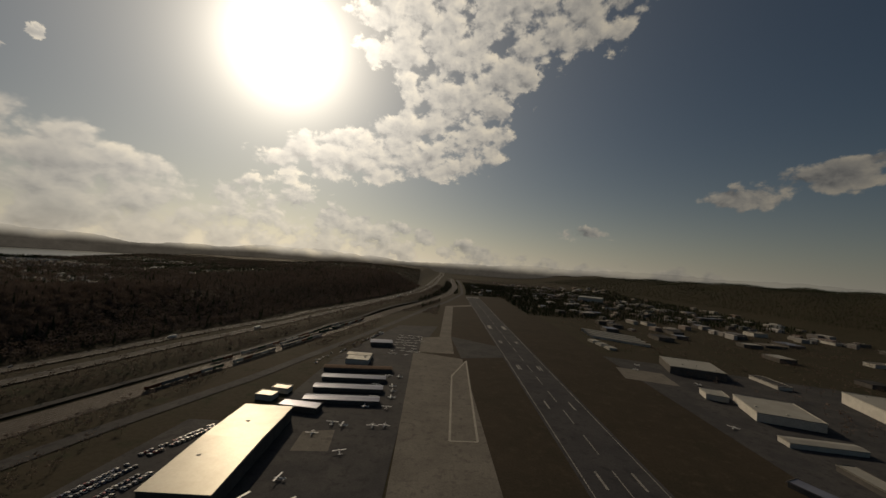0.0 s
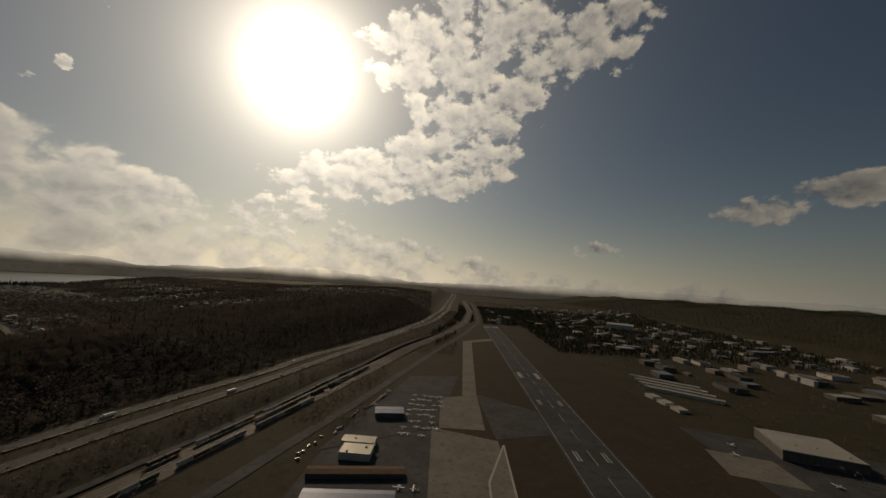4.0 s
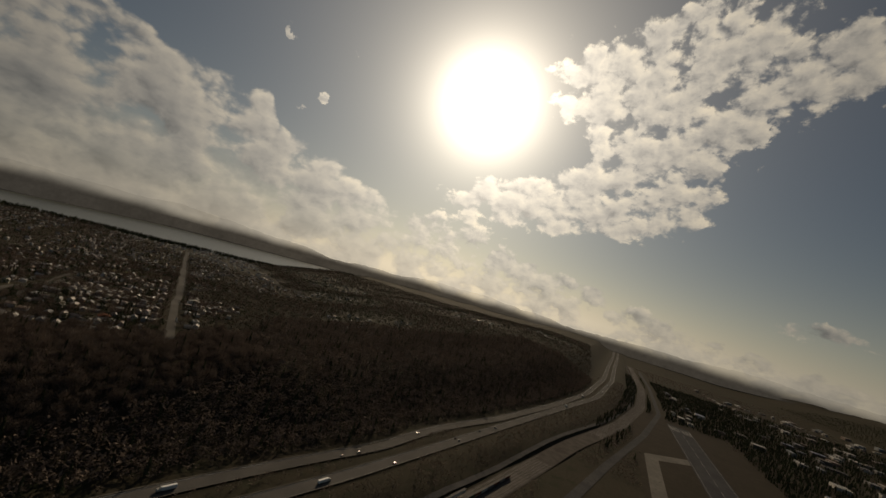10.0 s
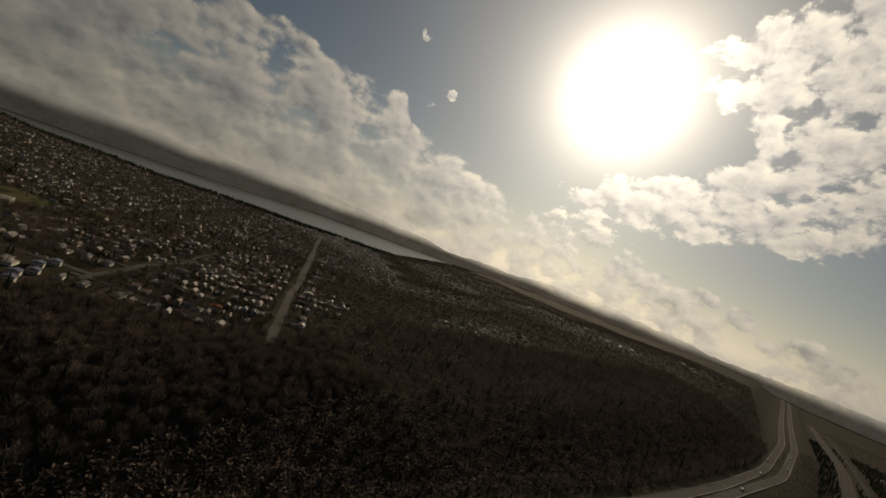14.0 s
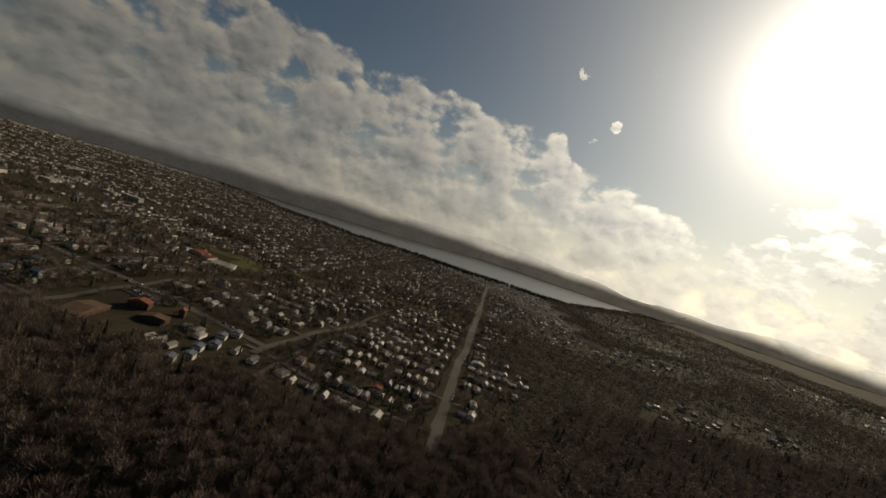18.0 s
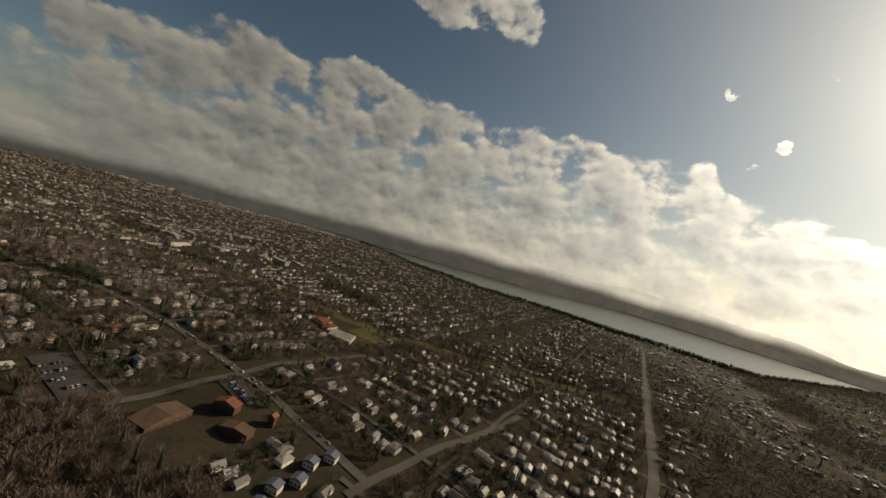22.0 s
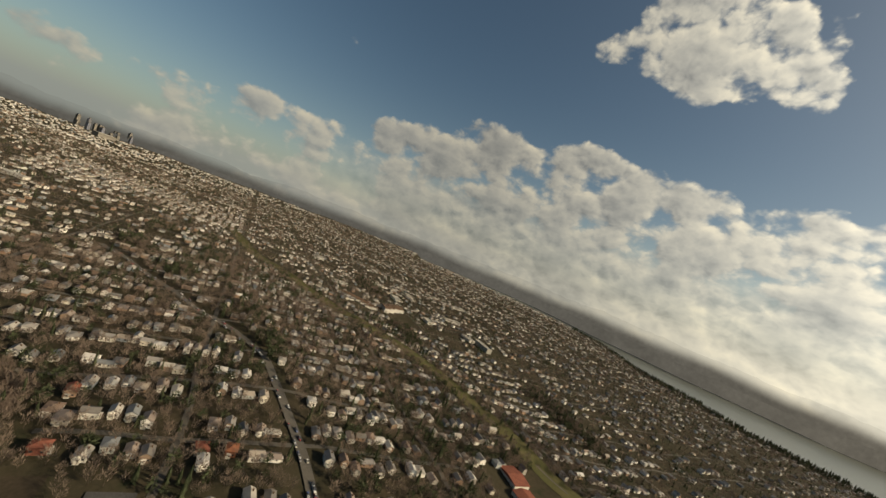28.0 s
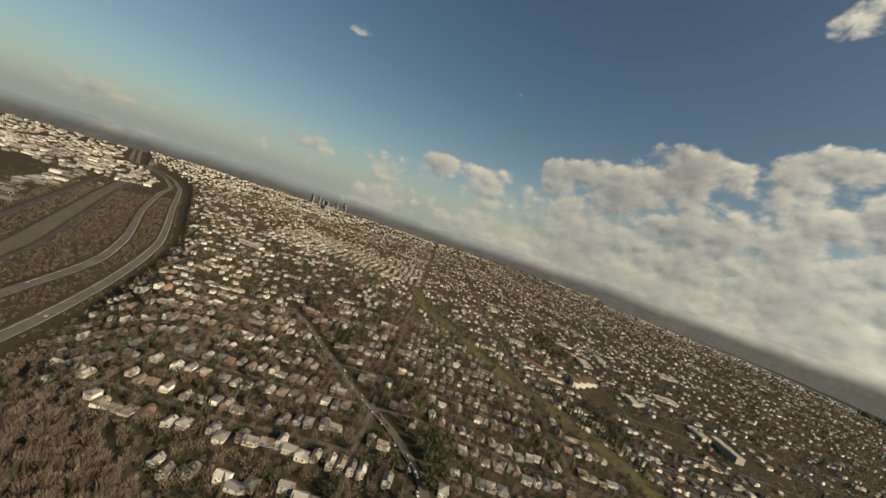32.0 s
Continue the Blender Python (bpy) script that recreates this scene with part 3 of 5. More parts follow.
def ribbon(name, line, width, lift, mat, label, category="road", step=9.0, drape=True, kind="structure", parent=None, thick=0.0):
    q = resample(line, step)
    t = np.gradient(q, axis=0)
    t /= np.linalg.norm(t, axis=1)[:, None]
    n = np.stack([t[:, 1], -t[:, 0]], 1)
    cols = [-0.5, 0, 0.5] if width > 6 else [-0.5, 0.5]
    v = np.stack([q + n * c * width for c in cols], 1)
    mid = height(q[:, 0], q[:, 1])
    z = np.stack([np.maximum(mid, height(v[:, k, 0], v[:, k, 1])) for k in range(len(cols))], 1).max(1) if drape else np.zeros(len(q))
    v = np.concatenate([v, np.repeat((z + lift)[:, None, None], len(cols), 1)], 2)
    m = len(cols)
    f = [(i * m + j, i * m + j + 1, (i + 1) * m + j + 1, (i + 1) * m + j) for i in range(len(q) - 1) for j in range(m - 1)]
    ob = new(name, mesh_of(name, v.reshape(-1, 3), f, mat))
    if parent:
        ob.parent = parent
        return ob
    return tagged(ob, label, category, kind=kind)


# ---- freeway, railway and airport road ----
FREEWAY = [(x, y) for x, y in zip(FW_X, FW_Y)]
FREEWAY_WEST = [(-265, -4400), (-400, -3000), (-502, -2860), (-572, -2685), (-638, -2440), (-688, -2050), (-660, -1682), (-650, -1248), (-660, -987), (-666, -794), (-655, -598), (-629, -488),
                (-597, -391), (-575, -310), (-365, 430), (-344, 509), (-330, 560), (-305, 635), (-277, 720), (-240, 852), (-185, 1053), (-75, 1444), (10, 1741), (90, 2290), (146, 2966), (237, 3948), (295, 4700)]
RAIL = [(-516, -3600), (-516, -2229), (-511, -1469), (-519, -996), (-524, -657), (-500, -420), (-420, 0), (-300, 330), (-238, 528), (-205, 640), (-175, 740), (-130, 900), (-50, 1180), (60, 1500), (160, 1900), (230, 2400), (300, 3600)]
AIRPORT_ROAD = [(-440, -2600), (-440, -1545), (-445, -900), (-430, -414), (-350, 0), (-240, 330), (-187, 467), (-155, 575), (-115, 700), (-75, 838), (10, 1139), (120, 1500), (220, 1900), (290, 2600), (340, 3400)]


def offset(line, d):
    q = resample(line, 25)
    t = np.gradient(q, axis=0)
    t /= np.linalg.norm(t, axis=1)[:, None]
    return q + np.stack([t[:, 1], -t[:, 0]], 1) * d


def transport():
    for line, label in ((FREEWAY, "pale concrete freeway carriageway on the hillside"), (FREEWAY_WEST, "pale concrete freeway carriageway on the valley side")):
        fw = ribbon("freeway", line, 16.5, 1.2, M_FREEWAY, label, "freeway")
        for d in (-7.6, 7.6):
            ribbon("edge_line", offset(line, d), 0.5, 1.32, M_PAINT, "", parent=fw, step=14)
        for d in (-8.8, 8.8):
            ribbon("barrier", offset(line, d), 0.8, 2.1, M_CONCRETE, "", parent=fw, step=14)
    bed = ribbon("railway", RAIL, 34, 0.5, M_GRAVEL, "wide gravel bed of a railway yard", "railway")
    for k in range(7):
        for s in (-0.75, 0.75):
            ribbon("rail", offset(RAIL, -13 + 4.4 * k + s), 0.35, 0.95, M_STEEL, "", parent=bed, step=16)
    ribbon("road", AIRPORT_ROAD, 15, 0.6, M_ASPHALT, "grey airport road beside the railway", "road")
    ribbon("road", offset(RAIL, -27), 9, 0.55, M_ASPHALT, "narrow service road along the railway", "road")


transport()


# ---- airfield ----
def runway_x(y):
    return 182 + 0.0608 * (y - 583)


def airfield():
    sheet("airfield_grass", [(-40, -900), (270, -900), (440, 1900), (110, 1900)], 0.25, M_GRASS, "brown winter grass beside the runway", "grass")
    a, b = runway_x(-1150), runway_x(1790)
    rw = sheet("runway", [(a - 32, -1150), (a + 32, -1150), (b + 32, 1790), (b - 32, 1790)], 0.45, M_RUNWAY, "dark asphalt runway with white markings", "runway")
    stripe = mesh_of("stripe", box_v(-0.5, 0.5, -0.5, 0.5, 0, 0.06), BOX_F, M_WORN)

    def mark(x, y, w, l):
        part("marking", stripe, rw, at=Matrix.LocRotScale((runway_x(y) + x, y, 0.47), Euler((0, 0, -math.atan(0.0608))), (w, l, 1)))
    for x in (-28.5, 28.5):
        for k in range(14):
            mark(x, -1080 + 205 * k + 102, 0.8, 204)
    for k in range(30):
        mark(0, -90 + 61 * k, 0.9, 36)
    for y, n in ((945, 0), (770, 2), (583, 2), (430, 1), (280, 1)):
        for side in (-1, 1):
            if n == 0:
                mark(side * 18, y, 9, 46)
            else:
                for k in range(n):
                    mark(side * (15 + 3.6 * k), y, 2.0, 24)
    for k in range(8):
        for side in (-1, 1):
            mark(side * (4 + 3.3 * k), 1740, 1.8, 46)
    sheet("taxiway", [(-30, -500), (44, -500), (79, 610), (-1, 640)], 0.35, M_CONCRETE, "wide pale concrete taxiway with worn joints", "taxiway")
    sheet("taxiway", [(8, 640), (68, 640), (75, 790), (14, 760)], 0.34, M_CONCRETE, "wide pale concrete taxiway beside the tie-down apron", "taxiway")
    sheet("taxiway", [(50, 780), (74, 780), (125, 1330), (98, 1330)], 0.36, M_CONCRETE, "narrow concrete taxiway beside the grass", "taxiway")
    sheet("taxiway", [(78, 615), (158, 640), (163, 720), (74, 790)], 0.37, M_ASPHALT, "dark asphalt link from taxiway to runway", "taxiway")
    sheet("taxiway", [(105, 1300), (200, 1380), (203, 1420), (100, 1335)], 0.38, M_CONCRETE, "concrete link near the runway end", "taxiway")
    corners = [(37, 329), (62, 330), (84, 600), (54, 516)]
    isl = sheet("taxiway_island", corners, 0.40, M_CONCRETE, "worn concrete island outlined by pale edging", "pavement")
    line = mesh_of("line", box_v(-0.5, 0.5, -0.5, 0.5, 0, 0.05), BOX_F, M_EDGING)
    for k in range(4):
        (x0, y0), (x1, y1) = corners[k], corners[(k + 1) % 4]
        d = math.hypot(x1 - x0, y1 - y0)
        part("edge_line", line, isl, at=Matrix.LocRotScale(((x0 + x1) / 2, (y0 + y1) / 2, 0.52), Euler((0, 0, math.atan2(y1 - y0, x1 - x0))), (d, 2.2, 1)))
    sheet("apron", [(-158, 60), (-22, 60), (5, 640), (-118, 560)], 0.3, M_ASPHALT, "dark asphalt apron for light aircraft", "apron")
    sheet("apron", [(-90, 300), (-61, 302), (-64, 339), (-90, 333)], 0.4, M_CONCRETE, "paler concrete patch on the apron", "apron")
    sheet("apron", [(-122, 561), (5, 641), (52, 900), (-40, 880)], 0.3, M_ASPHALT, "asphalt tie-down apron with parked aircraft", "apron")
    sheet("apron", [(318, 250), (640, 180), (700, 560), (360, 700)], 0.3, M_ASPHALT, "dark asphalt apron of the far side hangars", "apron")
    sheet("apron", [(325, 560), (395, 535), (410, 600), (345, 625)], 0.4, M_CONCRETE, "pale concrete stand before a hangar", "apron")
    sheet("car_park", [(-215, 190), (-163, 190), (-152, 345), (-192, 345)], 0.42, M_ASPHALT, "asphalt car park filled with parked cars", "car park")
    # the airfield's northern end
    sheet("airfield_grass", [(-340, -1900), (140, -1900), (-41, -901), (-190, -901)], 0.25, M_GRASS, "brown winter grass at the airfield's end", "grass")
    sheet("taxiway", [(-120, -1880), (-60, -1880), (-85, -920), (-130, -920)], 0.4, M_RUNWAY, "dark asphalt strip crossing the brown grass", "taxiway")
    sheet("taxiway", [(-270, -1450), (-40, -1500), (-40, -1470), (-270, -1420)], 0.42, M_ASPHALT, "asphalt strip at the airfield's end", "taxiway")


airfield()


def building(label, x0, x1, y0, y1, h, wall, roof, turn=0.0, category="building", base=None, pitch=0.0, doors=0, units=0):
    """A hall with walls, a roof with a parapet or a low ridge, doors and roof units; sizes in metres, turned about its middle."""
    cx, cy, w, l = (x0 + x1) / 2, (y0 + y1) / 2, x1 - x0, y1 - y0
    z = lie(cx, cy) if base is None else base
    e = thing("building", pose(cx, cy, z - 0.5, 0, 0, turn), label, category)
    part("wall", box_mesh("wall", [box_v(-w / 2, w / 2, -l / 2, l / 2, 0, h + 0.5)], wall, 0.05), e)
    a, b = w / 2 + 0.5, l / 2 + 0.5
    if pitch:
        v = np.array([(-a, -b, h + .4), (a, -b, h + .4), (a, b, h + .4), (-a, b, h + .4), (-a, -b, h + .9), (a, -b, h + .9), (a, b, h + .9), (-a, b, h + .9)])
        up = np.array([(-a, 0, h + .9 + pitch), (a, 0, h + .9 + pitch)])
        vv = np.concatenate([v, up])
        f = [(0, 1, 5, 4), (2, 3, 7, 6), (4, 5, 9, 8), (6, 7, 8, 9), (3, 2, 1, 0)]
        me = bpy.data.meshes.new("roof")
        me.from_pydata([tuple(p) for p in vv], [], f + [(0, 4, 8, 7, 3), (1, 2, 6, 9, 5)])
        me.materials.append(roof)
    else:
        me = box_mesh("roof", [box_v(-a, a, -b, b, h + .5, h + 1.0)], roof, 0.08)
    r = part("roof", me, e)
    if not pitch:
        edge = [box_v(-a, a, -b, -b + .4, h + 1, h + 1.5), box_v(-a, a, b - .4, b, h + 1, h + 1.5), box_v(-a, -a + .4, -b + .4, b - .4, h + 1, h + 1.5), box_v(a - .4, a, -b + .4, b - .4, h + 1, h + 1.5)]
        part("parapet", box_mesh("parapet", edge, wall), r)
    rnd = random.Random(int(abs(x0 * 7 + y0 * 3)))
    for k in range(units):
        ux, uy = rnd.uniform(-.4, .4) * w, rnd.uniform(-.4, .4) * l
        part("roof_unit", box_mesh("roof_unit", [box_v(ux - 1.2, ux + 1.2, uy - .9, uy + .9, h + .8, h + 2.2)], M_PALEWALL, 0.1), r)
    for k in range(doors):
        t = -l / 2 + (k + .5) * l / doors
        part("door", box_mesh("door", [box_v(w / 2 - .1, w / 2 + .15, t - l / doors * .38, t + l / doors * .38, .5, h * .72)], M_DARKWALL, 0.03), e)
    return e


# ---- airfield buildings ----
def airfield_buildings():
    building("huge hangar with a pale low-pitched metal roof", -150, -108, 225, 354, 12, M_DARKWALL, M_METALROOF, -1, "hangar", pitch=1.6, doors=6, units=4)
    building("grey flat-roofed hangar beside the car park", -198, -154, 96, 186, 9, M_DARKWALL, M_METALROOF, -3, "hangar", units=3)
    building("low annex with grey roof joined to the hangar", -127, -88, 372, 387, 5, M_DARKWALL, M_BLUEROOF, -8, "annex")
    for y in (403, 439, 476):
        building("long row of light aircraft hangars with blue-grey metal roof", -110, -33, y - 7, y + 7, 4.5, M_DARKWALL, M_BLUEROOF, 3, "hangar", pitch=1.0)
    building("long dark-roofed row of aircraft hangars", -118, -28, 509, 523, 4.5, M_DARKWALL, M_TILEDARK, 6, "hangar", pitch=1.0)
    building("small white-roofed office beside the car park", -158, -140, 396, 410, 5, M_PALEWALL, M_METALROOF, -8, "office")
    building("small white-roofed workshop beside the car park", -150, -132, 418, 430, 5, M_PALEWALL, M_METALROOF, -8, "workshop")
    building("white-roofed shed on the apron", -100, -64, 572, 588, 6, M_PALEWALL, M_METALROOF, -3, "shed", units=2, pitch=1.0)
    building("white-roofed shed on the apron", -96, -64, 542, 566, 7, M_PALEWALL, M_METALROOF, -3, "shed", units=2)
    building("dark-roofed hangar among parked aircraft", -78, -40, 660, 684, 7, M_DARKWALL, M_BLUEROOF, 8, "hangar", pitch=1.2)
    # across the runway
    building("pale-roofed hangar with a glazed front", 440, 520, 588, 668, 12, M_DARKWALL, M_METALROOF, -22, "hangar", units=5, doors=4)
    building("pale hangar with stepped flat roofs", 412, 476, 402, 470, 10, M_PALEWALL, M_METALROOF, -22, "hangar", units=2)
    building("low pale office joined to a hangar", 398, 424, 478, 506, 7, M_PALEWALL, M_METALROOF, -22, "office")
    building("huge pale warehouse with a ribbed roof edge", 590, 740, 390, 480, 15, M_PALEWALL, M_METALROOF, -22, "warehouse", units=6)
    building("long low pale shed", 376, 446, 346, 362, 5, M_PALEWALL, M_METALROOF, -10, "shed", pitch=1.2)
    building("long grey shed along the airfield", 370, 386, 205, 312, 5, M_DARKWALL, M_METALROOF, -7, "shed")
    building("long grey shed along the airfield", 314, 328, 210, 288, 4, M_DARKWALL, M_BLUEROOF, 20, "shed")
    building("huge white curved production hall far off", 890, 1010, 1960, 2080, 26, M_PALEWALL, M_METALROOF, -30, "hall", units=5)
    for k in range(4):
        building("long low pale storage shed", 435 - 6 * k, 565 - 6 * k, 950 - 30 * k, 962 - 30 * k, 5, M_PALEWALL, M_METALROOF, -38, "shed")
    for k in range(3):
        building("short pale storage shed", 400 + 2 * k, 416 + 2 * k, 830 - 34 * k, 852 - 34 * k, 4, M_PALEWALL, M_METALROOF, 5, "shed")


airfield_buildings()


# ---- trees ----
def tri_soup(tris):
    v = np.array(tris, float).reshape(-1, 3)
    return v, np.arange(len(v)).reshape(-1, 3)


def bare_crown(rnd, clumps, r=4.2, low=3.5, high=12.0, size=1.3, slim=1.0):
    """Many small sprays of twigs filling an uneven crown."""
    out = []
    for _ in range(clumps):
        while True:
            p = np.array([rnd.uniform(-1, 1), rnd.uniform(-1, 1), rnd.uniform(-1, 1)])
            if 0.2 < np.linalg.norm(p) < 1:
                break
        c = np.array([p[0] * r, p[1] * r, (low + high) / 2 + p[2] * (high - low) / 2])
        up = np.array([p[0] + rnd.uniform(-.7, .7), p[1] + rnd.uniform(-.7, .7), rnd.uniform(-.1, .9) + .9 * (slim < 1)]) * size * rnd.uniform(.8, 1.4)
        side = np.array([rnd.uniform(-1, 1), rnd.uniform(-1, 1), rnd.uniform(-.6, .6)]) * size * .6 * slim
        out.append((c - side, c + side, c + up))
    return tri_soup(out)


def fir_crown(rnd, tiers, r=2.9, low=1.8, high=17.0, blades=9):
    out = []
    for k in range(tiers):
        t = k / tiers
        z, rad, top = low + (high - low) * t, r * (1 - t) ** .8 + .25, low + (high - low) * min(1.06, t + 1.9 / tiers)
        for b in range(blades):
            a = 6.283 * (b + rnd.uniform(-.3, .3)) / blades
            w, rr = 3.6 / blades * 1.3, rad * rnd.uniform(.65, 1.2)
            out.append(((rr * math.cos(a - w / 2) * .8, rr * math.sin(a - w / 2) * .8, z + rnd.uniform(-.3, .8)),
                        (rr * math.cos(a + w / 2), rr * math.sin(a + w / 2), z - rnd.uniform(0, .9)), (0, 0, top)))
    return tri_soup(out)


def trunk_mesh(h, r, limbs, rnd):
    v, f = tube_v([(0, 0, -0.6), (0.1, 0, h * .5), (0.05, 0.1, h)], [r, r * .7, r * .25], 5)
    vs, fs = [v], [f]
    n = len(v)
    for k in range(limbs):
        a, z = rnd.uniform(0, 6.28), h * rnd.uniform(.35, .75)
        e = rnd.uniform(2.0, 3.6)
        v, f = tube_v([(0, 0, z), (e * .6 * math.cos(a), e * .6 * math.sin(a), z + e * .5), (e * math.cos(a), e * math.sin(a), z + e * 1.1)], [r * .4, r * .3, r * .1], 4)
        vs.append(v)
        fs.append(f + n)
        n += len(v)
    return mesh_of("trunk", np.concatenate(vs), np.concatenate(fs), M_BARK)


def spread(protos, xs, ys, zs, sizes, seed):
    """All trees of a wood as one set of triangles with a material number each."""
    r = np.random.RandomState(seed)
    kind = r.randint(0, len(protos), len(xs))
    vs, fs, ms, n = [], [], [], 0
    for k, (v, f, mat) in enumerate(protos):
        s = kind == k
        m = int(s.sum())
        if not m:
            continue
        a = r.uniform(0, 6.283, m)
        c, d = np.cos(a), np.sin(a)
        size, tall = sizes[s], sizes[s] * r.uniform(.85, 1.2, m)
        X = (v[None, :, 0] * c[:, None] - v[None, :, 1] * d[:, None]) * size[:, None] + xs[s][:, None]
        Y = (v[None, :, 0] * d[:, None] + v[None, :, 1] * c[:, None]) * size[:, None] + ys[s][:, None]
        Z = v[None, :, 2] * tall[:, None] + zs[s][:, None]
        vs.append(np.stack([X, Y, Z], -1).reshape(-1, 3))
        fs.append((f[None] + (np.arange(m) * len(v))[:, None, None] + n).reshape(-1, 3))
        ms.append(np.tile(mat, m))
        n += m * len(v)
    return np.concatenate(vs), np.concatenate(fs), np.concatenate(ms)


def tree_proto(kind, seed, detail):
    rnd = random.Random(seed)
    if kind == "green":
        v, f = bare_crown(rnd, detail, r=3.6, low=1.2, high=11.5, size=2.3 if detail < 60 else 1.7)
        stem = tri_soup([((-.22, 0, 0), (.22, 0, 0), (0, .1, 6)), ((0, -.22, 0), (0, .22, 0), (.1, 0, 6))])
    elif kind == "bare":
        v, f = bare_crown(rnd, detail, size=2.1 if detail < 60 else 1.7, slim=1.0 if detail < 60 else 0.24)
        stem = tri_soup([((-.22, 0, 0), (.22, 0, 0), (0, .1, 9)), ((0, -.22, 0), (0, .22, 0), (.1, 0, 9))])
    else:
        v, f = fir_crown(rnd, detail, blades=9 if detail > 4 else 5, r=2.9 if detail > 4 else 3.3)
        stem = tri_soup([((-.3, 0, 0), (.3, 0, 0), (0, 0, 6)), ((0, -.3, 0), (0, .3, 0), (0, 0, 6))])
    mat = np.r_[np.zeros(len(f), int), np.ones(len(stem[1]), int)]
    return np.concatenate([v, stem[0]]), np.concatenate([f, stem[1] + len(v)]), mat


def wood(name, xs, ys, kind, seed, detail, size, label):
    protos = [tree_proto(kind, seed + k, detail) for k in range(4)]
    r = np.random.RandomState(seed)
    v, f, m = spread(protos, xs, ys, height(xs, ys) - 0.3, size * r.uniform(.7, 1.25, len(xs)), seed)
    me = mesh_of(name, v, f, [M_TWIG if kind == "bare" else M_FIR, M_BARK], m)
    tagged(new(name, me), label, "trees", kind="stuff")


def scatter(x0, x1, y0, y1, gap, seed):
    r = np.random.RandomState(seed)
    gx, gy = np.meshgrid(np.arange(x0, x1, gap), np.arange(y0, y1, gap))
    return (gx + r.uniform(-.48, .48, gx.shape) * gap).ravel(), (gy + r.uniform(-.48, .48, gy.shape) * gap).ravel()


# ---- streets and plots ----
NORTH = np.array([-.559, -.829])
EAST = np.array([-.829, .559])
TURN = math.degrees(math.atan2(NORTH[1], NORTH[0])) - 90
ARTERY = [(-945, -260), (-955, -120), (-955, 0), (-970, 95), (-965, 154), (-940, 210), (-915, 276), (-880, 345), (-843, 407), (-810, 456), (-763, 513), (-730, 555)]
AVENUE = [(-580, 702), (-607, 719), (-670, 760), (-811, 852), (-859, 891), (-1059, 1025), (-1162, 1097), (-1424, 1271), (-1561, 1358), (-1900, 1590)]
CROSS = [(-730, 333), (-765, 356), (-889, 436), (-1010, 520)]
DIAGONAL = [(-715, 540), (-740, 560), (-789, 604), (-840, 656), (-930, 740)]
CORRIDOR = [(-1480, -820), (-1400, -620), (-1337, -450), (-1287, -220), (-1270, -36), (-1278, 100), (-1268, 225), (-1225, 370), (-1180, 460), (-1160, 530), (-1190, 630), (-1190, 780), (-1165, 900), (-1160, 1050)]


def from_line(x, y, line):
    q = resample(line, 12)
    d = np.full(np.shape(x), 1e9)
    for px, py in q:
        d = np.minimum(d, np.hypot(x - px, y - py))
    return d


# places kept free of houses: middle, half sizes along north and east
PLOTS = {"school": (-1105, 465, 58, 58), "field": (-728, 258, 48, 26), "church": (-755, 418, 46, 46), "lot": (-768, 297, 44, 19), "flats": (-716, 500, 18, 50), "blocks": (-1672, 190, 45, 40),
         "terrace": (-1500, -30, 70, 40), "rows": (-1422, -105, 62, 24), "blocks east": (-1719, -191, 36, 20), "blocks south": (-1618, -1, 26, 16), "blocks lake": (-1807, -13, 20, 36), "long": (-932, -760, 22, 60)}


# wooded hollows among the houses: middle, half sizes along north and east
GROVES = [(-1000, 120, 60, 16), (-1030, 20, 34, 26), (-1010, -140, 60, 20), (-1120, -260, 70, 22), (-900, 640, 26, 18), (-1060, 330, 40, 18), (-1000, -300, 30, 30), (-1110, -450, 60, 26), (-1500, 420, 120, 40), (-1420, 60, 80, 26), (-1700, -300, 110, 40), (-1240, -480, 40, 26)]


# clearings with houses in the southern woods: middle and half sizes
SOUTH = [(-640, 1330, 90, 220), (-1000, 1650, 130, 260), (-560, 2180, 150, 90), (-230, 2760, 190, 130), (-1350, 2050, 180, 240), (-900, 2500, 200, 200), (-1700, 2300, 160, 220)]
# single houses that are built apart
LONE = [(-847, 254), (-861, 267), (-800, 160), (-722, -56), (-773, 212), (-898, 118), (-906, 123), (-913, 128), (-920, 132), (-673, 669), (-780, 868)]


def in_grove(x, y):
    hit = np.zeros(np.shape(x), bool)
    for cx, cy, a, b in GROVES:
        n, e = (x - cx) * NORTH[0] + (y - cy) * NORTH[1], (x - cx) * EAST[0] + (y - cy) * EAST[1]
        hit |= (n / a) ** 2 + (e / b) ** 2 < 1 + 0.3 * np.sin(x * .11) + 0.3 * np.sin(y * .13)
    return hit


def in_plot(x, y):
    hit = np.zeros(np.shape(x), bool)
    for cx, cy, a, b in PLOTS.values():
        n, e = (x - cx) * NORTH[0] + (y - cy) * NORTH[1], (x - cx) * EAST[0] + (y - cy) * EAST[1]
        hit |= (abs(n) < a) & (abs(e) < b)
    return hit


def lake_gap(x, y):
    dx, dy = x - MID[0], y - MID[1]
    return np.interp(np.degrees(np.arctan2(dx, dy)), NEAR_AZ, NEAR_R) - np.hypot(dx, dy)


def southern_edge(x, y):
    """Houses end a little south of the avenue, but go on along the lake."""
    n, e = x * NORTH[0] + y * NORTH[1], x * EAST[0] + y * EAST[1]
    return n > np.where(e > 1560, -620.0, -330.0) + 40 * np.sin(e * .021)


def lived_in(x, y):
    """Where the hill is covered with streets and houses."""
    u = uphill(x, y)
    return (u > brow(y) + 6) & (lake_gap(x, y) > 60) & (np.hypot(x - MID[0], y - MID[1]) < 4180) & southern_edge(x, y)


